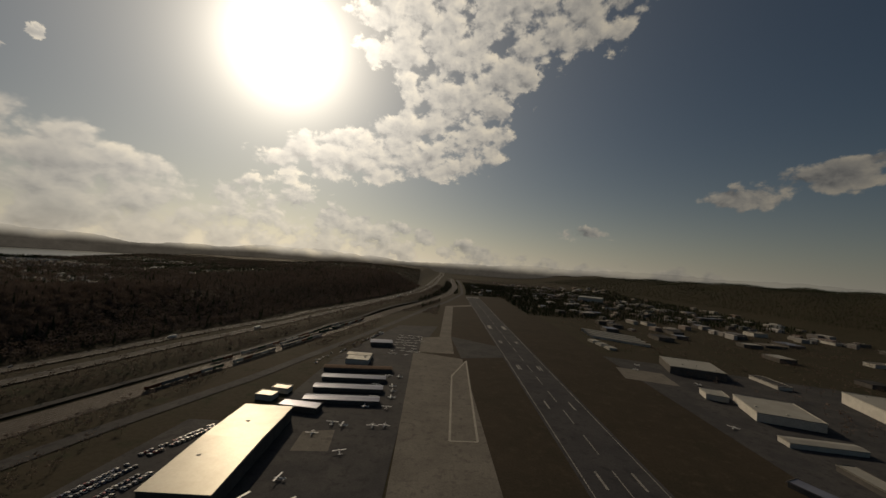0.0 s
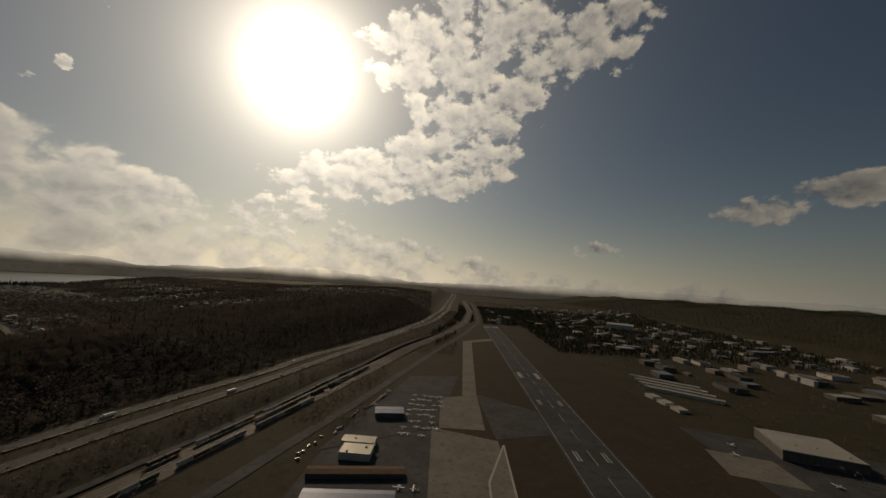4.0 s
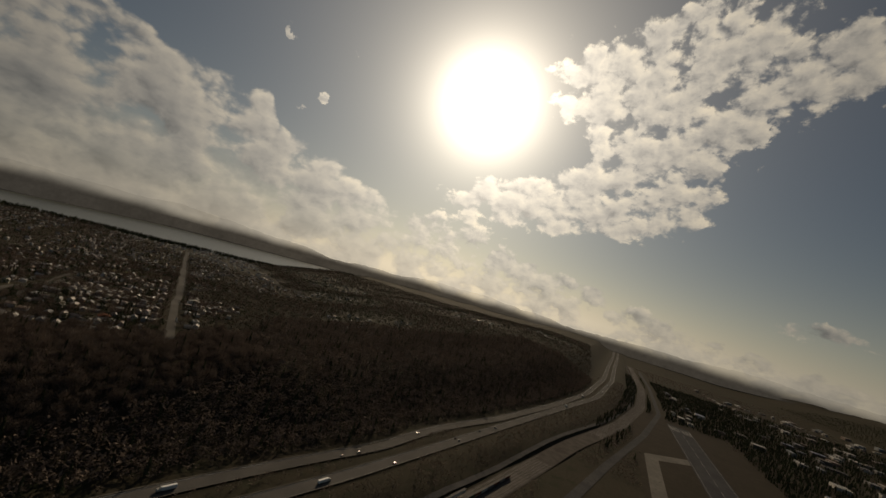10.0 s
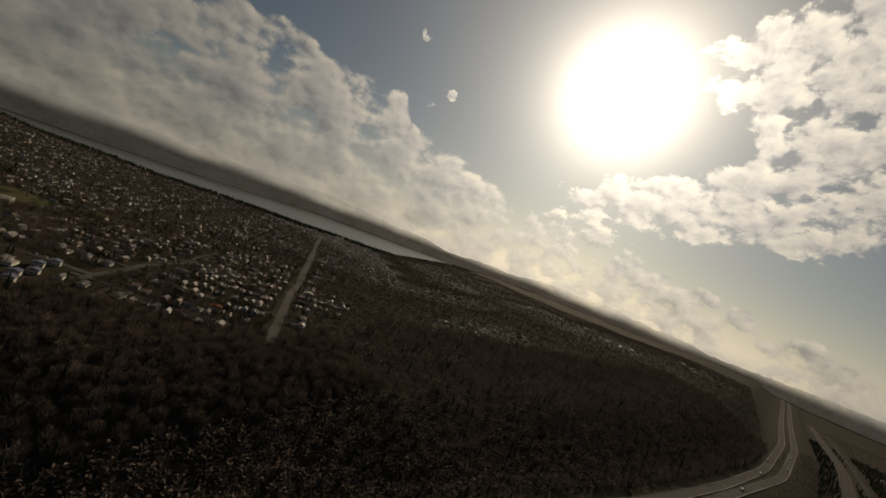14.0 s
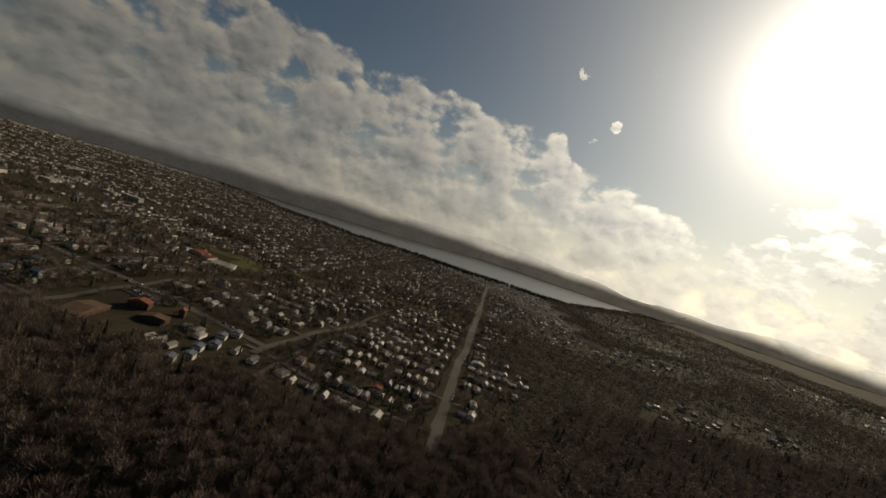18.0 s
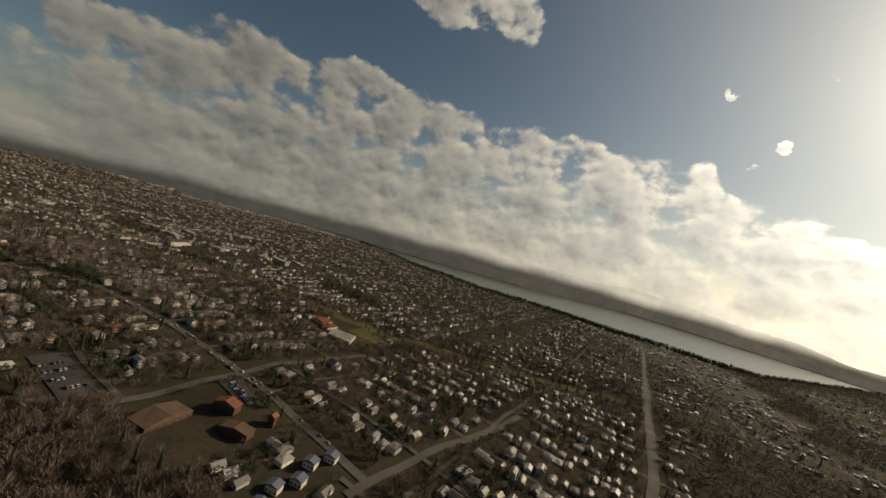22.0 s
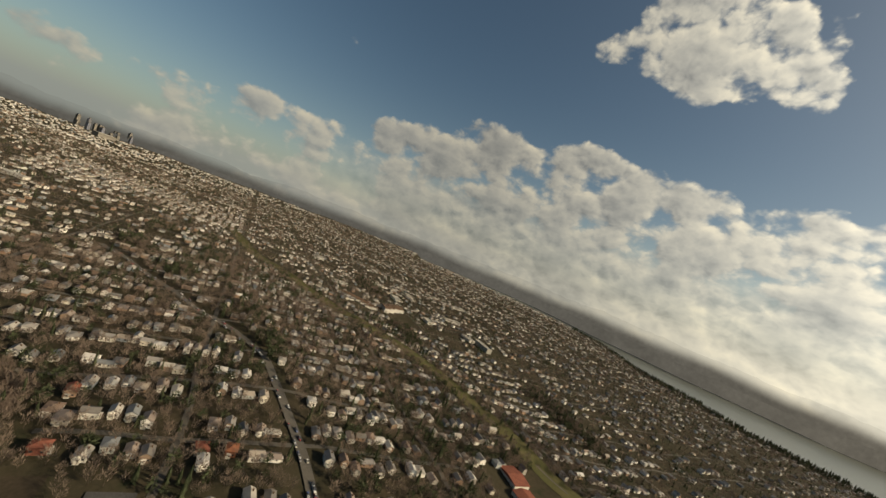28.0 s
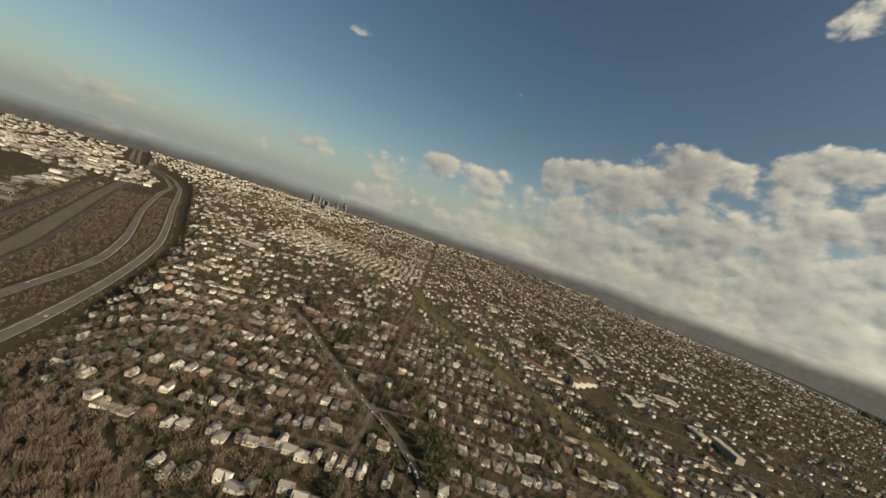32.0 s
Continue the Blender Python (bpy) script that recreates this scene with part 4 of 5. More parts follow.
AVENUE_GAP, STREET_GAP = 76.0, 172.0
E0 = float(np.dot((-830, 620), EAST)) + 20
N0 = float(np.dot((-811, 852), NORTH))
SPLIT = float(np.dot((-870, 430), NORTH))   # north of here the rows of houses run east and west


def plan(n, e):
    return NORTH[0] * n + EAST[0] * e, NORTH[1] * n + EAST[1] * e


def warp(x, y):
    """The streets bend a little with the land."""
    return x + 3.5 * rolls(x, y, 260, 71), y + 3.5 * rolls(x, y, 260, 72)


def streets():
    for line, w, label in ((ARTERY, 8.5, "wide grey street running along the hill"), (AVENUE, 12, "wide pale avenue running to the lake"), (CROSS, 8.5, "grey street through the houses"), (DIAGONAL, 8.5, "pale street slanting through the houses")):
        ribbon("road", line, w, 0.55, M_ROAD, label, "street")
    ribbon("green_corridor", CORRIDOR, 34, 0.4, M_LAWN, "mown green strip between the houses", "grass")
    ribbon("path", offset(CORRIDOR, 4), 3.2, 0.75, M_ROAD, "narrow pale path along the green strip", "path")

    def runs(fixed, along, lo, hi, is_avenue):
        s = np.arange(lo, hi, 12.0)
        x, y = plan(s, fixed) if is_avenue else plan(fixed, s)
        ok = lived_in(x, y) & ~in_plot(x, y) & (np.hypot(x + 900, y - 300) < 1900)
        start = None
        for k in range(len(s) + 1):
            if k < len(s) and ok[k]:
                start = k if start is None else start
            elif start is not None:
                if k - start > 5:
                    ribbon("road", list(zip(*warp(x[start:k], y[start:k]))), 5.0, 0.5, M_ROAD, "narrow residential street between parked cars and trees", "street", step=12)
                start = None
    for k in range(-18, 34):
        runs(E0 + k * AVENUE_GAP, 1, N0 - 1200, SPLIT, True)
        if k % 3 == 0:
            runs(E0 + k * AVENUE_GAP, 1, SPLIT, N0 + 2200, True)
    for k in range(-6, 3):
        runs(N0 + k * STREET_GAP, 0, E0 - 1400, E0 + 2400, False)
    for k in range(0, 28):
        runs(SPLIT + 66 + k * AVENUE_GAP, 0, E0 - 1400, E0 + 2400, False)


streets()


# ---- houses ----
def gable(w, l, h, rise, over=0.55, thick=0.22):
    """Wall prism and roof slabs of a gabled house centred on the origin, ridge along y."""
    a, b = w / 2, l / 2
    wv = np.array([(-a, -b, -1.2), (a, -b, -1.2), (a, b, -1.2), (-a, b, -1.2), (-a, -b, h), (a, -b, h), (a, b, h), (-a, b, h), (0, -b, h + rise), (0, b, h + rise)])
    wf = [(0, 1, 5, 8, 4), (2, 3, 7, 9, 6), (1, 2, 6, 5), (3, 0, 4, 7)]
    s = rise / a
    c, d, z = a + over, b + over, h - over * s
    rv = []
    for dz in (0.03, thick):
        rv += [(-c, -d, z + dz), (0, -d, h + rise + dz), (c, -d, z + dz), (-c, d, z + dz), (0, d, h + rise + dz), (c, d, z + dz)]
    rf = [(6, 7, 10, 9), (7, 8, 11, 10), (1, 0, 3, 4), (2, 1, 4, 5), (0, 6, 9, 3), (8, 2, 5, 11), (0, 1, 7, 6), (1, 2, 8, 7), (4, 3, 9, 10), (5, 4, 10, 11)]
    return wv, wf, np.array(rv), rf


def pyd(name, v, f, mat):
    me = bpy.data.meshes.new(name)
    me.from_pydata([tuple(p) for p in v], [], f)
    me.materials.append(mat)
    return me


def hip(w, l, h, rise, over=0.55, thick=0.22):
    wv, wf, rv, rf = gable(w, l, h, 0.01, over, thick)
    a, b = w / 2 + over, l / 2 + over
    k = max(l / 2 - w / 2, 0.6)
    rv = np.array([(-a, -b, h - .1), (a, -b, h - .1), (a, b, h - .1), (-a, b, h - .1), (-a, -b, h + thick), (a, -b, h + thick), (a, b, h + thick), (-a, b, h + thick), (0, -k, h + rise), (0, k, h + rise)])
    rf = [(0, 3, 2, 1), (0, 1, 5, 4), (1, 2, 6, 5), (2, 3, 7, 6), (3, 0, 4, 7), (4, 5, 8), (5, 6, 9, 8), (6, 7, 9), (7, 4, 8, 9)]
    return wv, wf, rv, rf


HOUSE_KINDS = [(7.0, 10.0, 2.7, 1.7, "g"), (7.2, 10.2, 4.4, 1.9, "g"), (6.4, 9.0, 3.2, 2.2, "g"), (8.6, 10.8, 2.6, 1.6, "h"), (7.6, 9.2, 4.3, 1.7, "h"), (7.0, 11.4, 2.7, 1.4, "g"), (5.8, 10.4, 5.6, 1.8, "g")]


def house_set():
    out = []
    for w, l, h, rise, form in HOUSE_KINDS:
        wv, wf, rv, rf = (gable if form == "g" else hip)(w, l, h, rise)
        out.append((pyd("wall", wv, wf, M_HWALL), pyd("roof", rv, rf, M_HROOF), w, l, h, rise))
    return out


HOUSES = house_set()
PANE = box_mesh("window", [box_v(-.65, .65, -.06, .06, -.6, .6)], M_GLASS)
FRAME = box_mesh("window_frame", [box_v(-.78, .78, -.04, .05, .6, .73), box_v(-.78, .78, -.04, .05, -.73, -.6), box_v(-.78, -.65, -.04, .05, -.6, .6), box_v(.65, .78, -.04, .05, -.6, .6)], M_PAINT)
DOOR = box_mesh("door", [box_v(-.5, .5, -.06, .06, 0, 2.1)], M_DARKWALL)
STACK = box_mesh("chimney", [box_v(-.4, .4, -.4, .4, -1.2, 1.0), box_v(-.5, .5, -.5, .5, 1.0, 1.2)], M_TILEDARK)
PORCH = box_mesh("porch", [box_v(-1.6, 1.6, 0, 1.8, -1.2, .15), box_v(-1.7, 1.7, 0, 2.0, 2.4, 2.6), box_v(-1.55, -1.4, 1.6, 1.75, .15, 2.4), box_v(1.4, 1.55, 1.6, 1.75, .15, 2.4)], M_PALEWALL)


def near_house(x, y, turn, k, label, rich, wall=None, roof=None):
    wall_me, roof_me, w, l, h, rise = HOUSES[k]
    z = max(lie(x, y), lie(x + 4, y), lie(x - 4, y)) + 0.35
    e = thing("house", pose(x, y, z, 0, 0, turn), label, "house", "houses on the hill")
    a = part("wall", wall_me, e)
    r = part("roof", roof_me, e)
    if wall:
        me = wall_me.copy()
        me.materials[0] = wall
        a.data = me
    if roof:
        me = roof_me.copy()
        me.materials[0] = roof
        r.data = me
    part("chimney", STACK, r, at=pose(w * .22, l * .2, h + rise * .75))
    if not rich:
        return e
    for s in (-1, 1):
        levels = (1.5,) if h < 4.5 else (1.5, 3.8)
        for lv in levels:
            for t in (-.25, .25):
                part("window", PANE, e, at=pose(s * (w / 2), t * l, lv, 0, 0, 90))
            part("window", PANE, e, at=pose(w * .24, s * (l / 2), lv))
    part("door", DOOR, e, at=pose(-w * .12, -l / 2, 0.05))
    part("porch", PORCH, e, at=pose(-w * .12, -l / 2, 0, 0, 0, 180))
    return e


def plots():
    """All house places along the avenues: x, y, turn."""
    r = np.random.RandomState(7)
    out = []
    for k in range(-22, 62):
        e = E0 + k * AVENUE_GAP
        for side in (-1, 1):
            n = np.arange(N0 - 1500, SPLIT - 12, 11.2)
            n = n + r.uniform(-1.6, 1.6, len(n))
            ee = e + side * (17 + r.uniform(-5, 6, len(n)))
            gap = np.abs((n - N0 + STREET_GAP / 2) % STREET_GAP - STREET_GAP / 2)
            keep = (gap > 10) & (r.uniform(0, 1, len(n)) < .86)
            x, y = plan(n[keep], ee[keep])
            out.append(np.stack([x, y, np.where(r.uniform(0, 1, len(x)) < .8, 90, 0) + r.uniform(-9, 9, len(x))], 1))
    for k in range(0, 56):
        n = SPLIT + 66 + k * AVENUE_GAP
        for side in (-1, 1):
            e = np.arange(E0 - 3400, E0 + 3300, 11.2)
            e = e + r.uniform(-1.6, 1.6, len(e))
            nn = n + side * (17 + r.uniform(-5, 6, len(e)))
            gap = np.abs((e - E0 + 1.5 * AVENUE_GAP) % (3 * AVENUE_GAP) - 1.5 * AVENUE_GAP)
            keep = (gap > 10) & (r.uniform(0, 1, len(e)) < .86)
            x, y = plan(nn[keep], e[keep])
            out.append(np.stack([x, y, np.where(r.uniform(0, 1, len(x)) < .8, 0, 90) + r.uniform(-4, 4, len(x))], 1))
    p = np.concatenate(out)
    p[:, 0], p[:, 1] = warp(p[:, 0], p[:, 1])
    x, y = p[:, 0], p[:, 1]
    ok = lived_in(x, y) & ~in_plot(x, y) & ~in_grove(x, y) & (uphill(x, y) > brow(y) + 14)
    for line, d in ((ARTERY, 15), (AVENUE, 18), (CROSS, 14), (DIAGONAL, 14), (CORRIDOR, 27)):
        ok &= from_line(x, y, line) > d
    for hx, hy in LONE:
        ok &= np.hypot(x - hx, y - hy) > 11
    return p[ok]


HOUSE_PLACES = plots()


def houses():
    p = HOUSE_PLACES
    r = np.random.RandomState(9)
    near = (p[:, 0] > -1130) & (p[:, 0] < -600) & (p[:, 1] > -160) & (p[:, 1] < 720)
    q = p[near]
    rank = np.argsort(np.hypot(q[:, 0] + 850, (q[:, 1] - 240) * .8))
    take = set(rank[:290].tolist())
    words = ["low gabled wooden house with grey shingles among bare trees", "two-storey gabled house beside a narrow street", "steep-roofed cottage among bare trees",
             "wide hip-roofed bungalow with a small yard", "two-storey hip-roofed house beside a street", "long low gabled bungalow with a chimney", "tall narrow gabled townhouse with small windows"]
    rest = [p[~near]]
    for i in range(len(q)):
        k = int(r.choice(len(HOUSES), p=[.2, .18, .16, .16, .1, .15, .05]))
        if i in take:
            near_house(q[i, 0], q[i, 1], TURN + q[i, 2], k, words[k], np.where(rank == i)[0][0] < 115)
        else:
            rest.append(q[i:i + 1])
    far = np.concatenate(rest)
    thin = 0.5 + 0.5 * rolls(far[:, 0], far[:, 1], 260, 31)
    gone = np.hypot(far[:, 0] + 900, far[:, 1] - 300) > 650
    far = far[~(gone & (r.uniform(0, 1, len(far)) < .36 + .4 * thin))]
    # dense pale terraces in the north
    n, e = np.meshgrid(np.arange(-240, 240, 11.5), np.arange(-260, 300, 24.0))
    hx, hy = plan(n.ravel(), e.ravel())
    hx, hy = hx - 1330, hy - 1040
    ok = lived_in(hx, hy) & (r.uniform(0, 1, len(hx)) < .93) & (np.abs(n.ravel() % 80 - 40) > 6)
    hx, hy = hx + 3 * rolls(hx, hy, 150, 61) + r.uniform(-2, 2, len(hx)), hy + 10 * rolls(hx, hy, 160, 62) + r.uniform(-2, 2, len(hx))
    terraces = np.stack([hx, hy, 90.0 + 14 * rolls(hx, hy, 200, 63)], 1)[ok]
    far = far[~((np.hypot(far[:, 0] + 1330, far[:, 1] + 1040) < 270))]
    south = []
    for cx, cy, a, b in SOUTH:
        m = int(a * b / 700)
        t, q = r.uniform(0, 6.283, m), np.sqrt(r.uniform(0, 1, m))
        south.append(np.stack([cx + a * q * np.cos(t), cy + b * q * np.sin(t), r.choice((0.0, 90.0), m) + r.uniform(-6, 6, m)], 1))
    south = np.concatenate(south)
    south = south[(uphill(south[:, 0], south[:, 1]) > 45) & (lake_gap(south[:, 0], south[:, 1]) > 60)]
    mass("southern_houses", south, 14, [M_FARWALL, M_FARROOF], "small houses in clearings of the southern woods")
    mass("far_houses", far, 11, [M_FARWALL, M_FARROOF], "hundreds of small gabled houses on the hill")
    mass("far_terraces", terraces, 12, [M_FARWALL, M_FARROOF], "rows of pale townhouses in a dense new quarter")


def mass(name, places, seed, mats, label):
    r = np.random.RandomState(seed)
    kind = r.randint(0, len(HOUSE_KINDS), len(places))
    z = height(places[:, 0], places[:, 1]) + 0.3
    vs, fs, ms, n = [], [], [], 0
    for k, (w, l, h, rise, form) in enumerate(HOUSE_KINDS):
        wv, wf, rv, rf = (gable if form == "g" else hip)(w, l, h, rise)
        tris, tm = [], []
        for group, base, mt in ((wf, 0, 0), (rf, len(wv), 1)):
            for q in group:
                for j in range(1, len(q) - 1):
                    tris.append((q[0] + base, q[j] + base, q[j + 1] + base))
                    tm.append(mt)
        v = np.concatenate([wv, rv])
        tris, tm = np.array(tris), np.array(tm)
        s = kind == k
        m = int(s.sum())
        if not m:
            continue
        a = np.radians(TURN + places[s, 2])
        size = r.uniform(.85, 1.2, m)
        c, d = np.cos(a) * size, np.sin(a) * size
        X = v[None, :, 0] * c[:, None] - v[None, :, 1] * d[:, None] + places[s, 0][:, None]
        Y = v[None, :, 0] * d[:, None] + v[None, :, 1] * c[:, None] + places[s, 1][:, None]
        Z = v[None, :, 2] + z[s][:, None]
        vs.append(np.stack([X, Y, Z], -1).reshape(-1, 3))
        fs.append((tris[None] + (np.arange(m) * len(v))[:, None, None] + n).reshape(-1, 3))
        ms.append(np.tile(tm, m))
        n += m * len(v)
    me = mesh_of(name, np.concatenate(vs), np.concatenate(fs), mats, np.concatenate(ms))
    tagged(new(name, me), label, "houses", kind="stuff")


houses()


# ---- woods ----
def clear_of_houses(x, y, room):
    """Which trees stand at least that far from every house."""
    cell = 12.0
    grid = {}
    for hx, hy in HOUSE_PLACES[:, :2]:
        grid.setdefault((int(hx // cell), int(hy // cell)), []).append((hx, hy))
    ok = np.ones(len(x), bool)
    for i in range(len(x)):
        a, b = int(x[i] // cell), int(y[i] // cell)
        for da in (-1, 0, 1):
            for db in (-1, 0, 1):
                for hx, hy in grid.get((a + da, b + db), ()):
                    if (hx - x[i]) ** 2 + (hy - y[i]) ** 2 < room * room:
                        ok[i] = False
    return ok


def woods():
    # the slope between freeway and houses
    x, y = scatter(-1250, 60, -900, 2100, 7.2, 21)
    u = uphill(x, y)
    ok = (u > 24 + 12 * (y < 250)) & (u < brow(y) + 4) & ~in_plot(x, y) & ((y > -60) | (np.random.RandomState(3).uniform(0, 1, len(x)) < .3))
    for line in (ARTERY, AVENUE, DIAGONAL):
        ok &= from_line(x, y, line) > 9
    x, y = x[ok], y[ok]
    near = (x < -470) & (y > -150) & (y < 800)
    wood("bare_wood", x[near], y[near], "bare", 31, 190, 1.0, "bare brown winter wood on the slope below the houses")
    wood("bare_wood", x[~near], y[~near], "bare", 41, 26, 1.0, "dark bare winter wood on the slope above the freeway")
    s = np.random.RandomState(5).uniform(0, 1, len(x)) < .10
    wood("fir_wood", x[s] + 4, y[s] + 3, "fir", 51, 7, 0.9, "dark firs scattered through the bare wood")
    # wooded country to the south
    x, y = scatter(-2600, 0, 780, 3600, 9, 22)
    u = uphill(x, y)
    ok = ((y < 2000) | (np.random.RandomState(6).uniform(0, 1, len(x)) < .5)) & (u > np.where(y < 2100, brow(y), 60)) & (lake_gap(x, y) > 10) & ~lived_in(x, y)
    x, y = x[ok], y[ok]
    s = np.random.RandomState(8).uniform(0, 1, len(x)) < .35
    for cx, cy, a, b in SOUTH:
        gone = ((x - cx) / a) ** 2 + ((y - cy) / b) ** 2 < 1
        x, y, s = x[~gone | s], y[~gone | s], s[~gone | s]
    wood("far_wood", x[~s], y[~s], "bare", 61, 10, 1.2, "dark bare woods on the southern hills")
    wood("far_wood", x[s], y[s], "green", 65, 14, 1.1, "dark evergreen woods on the southern hills")
    # trees among the houses
    r = np.random.RandomState(24)
    for (x0, x1, y0, y1, gap, share, tag) in ((-1300, -560, -260, 1150, 7.0, .8, 0), (-3700, -560, -2300, 1500, 10.8, .85, 1)):
        x, y = scatter(x0, x1, y0, y1, gap, 23 + tag)
        ok = lived_in(x, y) & ~in_grove(x, y) & (r.uniform(0, 1, len(x)) < share * (1 - .28 * smooth(y, 560, 760) * smooth(x, -1250, -1050))) & ~in_plot(x, y)
        if tag:
            ok &= ~((x > -1300) & (y > -260) & (y < 1150))
        for line in (ARTERY, AVENUE, CROSS, DIAGONAL, CORRIDOR):
            ok &= from_line(x, y, line) > 11
        x, y = x[ok], y[ok]
        ok = clear_of_houses(x, y, 6.0)
        x, y = x[ok], y[ok]
        f = r.uniform(0, 1, len(x)) < .22 + .16 * rolls(x, y, 170, 83)
        wood("garden_trees", x[~f], y[~f], "bare", 71 + tag, 84 - 73 * tag, 0.8 + 0.25 * tag, "bare garden trees between the houses")
        g = f & (r.uniform(0, 1, len(x)) < .68)
        f &= ~g
        wood("garden_evergreens", x[g], y[g], "green", 77 + tag, 100 - 80 * tag, 0.85 + 0.1 * tag, "dark round evergreens standing between the houses")
        wood("garden_firs", x[f], y[f], "fir", 75 + tag, 6 - 2 * tag, 0.72, "dark firs standing between the houses")
    # scrub and bare trees beside freeway and railway
    x, y = scatter(-1350, 320, -1600, 2300, 7.5, 47)
    u = uphill(x, y)
    ok = (u > -330) & (u < 20) & (r.uniform(0, 1, len(x)) < .8 + .2 * np.sign(rolls(x, y, 130, 41)))
    for line, d in ((FREEWAY, 15), (FREEWAY_WEST, 15), (RAIL, 21), (AIRPORT_ROAD, 12), (offset(RAIL, -27), 9)):
        ok &= from_line(x, y, line) > d
    ok &= ~((x > -225) & (y > 20) & (y < 620)) & ~((x > -90) & (y > 560) & (y < 1100)) & ~(np.abs(x - runway_x(y)) < 150)
    wood("scrub", x[ok], y[ok], "bare", 131, 18, .6, "brown bare scrub between freeway and railway")
    # wooded hollows among the houses
    x, y = scatter(-1900, -800, -500, 800, 7.5, 46)
    ok = in_grove(x, y) & ~in_plot(x, y)
    x, y = x[ok], y[ok]
    f = r.uniform(0, 1, len(x)) < .6
    wood("grove", x[~f], y[~f], "bare", 121, 110, .9, "bare brown trees filling a hollow among houses")
    g = f & (r.uniform(0, 1, len(x)) < .6)
    f &= ~g
    wood("evergreen_grove", x[g], y[g], "green", 127, 90, .95, "dark round evergreens filling a hollow among houses")
    wood("fir_grove", x[f], y[f], "fir", 125, 6, .8, "dark firs filling a hollow among houses")
    # lake shore firs
    a = np.radians(np.random.RandomState(26).uniform(-94, -29, 2900))
    rr = np.interp(np.degrees(a), NEAR_AZ, NEAR_R) - np.random.RandomState(27).uniform(12, 150, len(a))
    wood("shore_firs", MID[0] + rr * np.sin(a), MID[1] + rr * np.cos(a), "fir", 81, 4, 1.0, "tall dark firs lining the lake shore")
    # dark row of firs by the green strip
    q = resample([(-1345, -30), (-1330, 60), (-1318, 120), (-1298, 180)], 3.5)
    r = np.random.RandomState(28)
    wood("fir_row", q[:, 0] - 12 + r.uniform(-9, 9, len(q)), q[:, 1] + r.uniform(-9, 9, len(q)), "fir", 91, 7, 0.95, "dense dark row of firs along the green strip")
    # western ridge
    x, y = scatter(1250, 3300, -300, 3800, 14, 29)
    ok = (height(x, y) > 25) & (np.hypot(x - MID[0], y - MID[1]) < 4300)
    wood("ridge_wood", x[ok], y[ok], "green", 95, 9, 1.1, "dark woods along the western ridge")


woods()


# ---- landmarks on the hill ----
def patch(name, cx, cy, a, b, lift, mat, label, category, turn=0.0):
    """A piece of ground cover laid over the land, half sizes a (north) and b (east)."""
    t = radians(turn)
    nn = NORTH * math.cos(t) + EAST * math.sin(t)
    ee = EAST * math.cos(t) - NORTH * math.sin(t)
    ka, kb = max(2, int(a / 4)), max(2, int(b / 4))
    g = np.array([[(cx + nn[0] * i + ee[0] * j, cy + nn[1] * i + ee[1] * j) for j in np.linspace(-b, b, kb)] for i in np.linspace(-a, a, ka)])
    z = height(g[..., 0], g[..., 1]) + lift
    v = np.concatenate([g, z[..., None]], 2).reshape(-1, 3)
    f = [(i * kb + j, i * kb + j + 1, (i + 1) * kb + j + 1, (i + 1) * kb + j) for i in range(ka - 1) for j in range(kb - 1)]
    return tagged(new(name, mesh_of(name, v, f, mat)), label, category, kind="structure")


def disc(name, cx, cy, r, lift, mat, label, category):
    ring = [(cx, cy)] + [(cx + k * r * math.cos(a), cy + k * r * math.sin(a)) for k in (.33, .66, 1) for a in np.linspace(0, 6.283, 25)[:-1]]
    ring = np.array(ring)
    v = np.concatenate([ring, (height(ring[:, 0], ring[:, 1]) + lift)[:, None]], 1)
    f = [(0, 1 + i, 1 + (i + 1) % 24) for i in range(24)]
    q = [(1 + 24 * k + i, 25 + 24 * k + i, 25 + 24 * k + (i + 1) % 24, 1 + 24 * k + (i + 1) % 24) for k in (0, 1) for i in range(24)]
    return tagged(new(name, pyd(name, v, f + q, mat)), label, category, kind="structure")


def hall(label, x, y, w, l, h, wall, roof, turn=0.0, pitch=0.0, units=0, category="building", windows=0):
    e = building(label, x - w / 2, x + w / 2, y - l / 2, y + l / 2, h, wall, roof, TURN + turn, category, pitch=pitch, units=units)
    for s in (-1, 1):
        for k in range(windows):
            for lv in range(max(1, int(h / 3))):
                part("window", PANE, e, at=Matrix.LocRotScale((s * w / 2, -l / 2 + (k + .5) * l / windows, 2.2 + 3 * lv), Euler((0, 0, radians(90))), (1.3, 1, 1.2)))
    return e


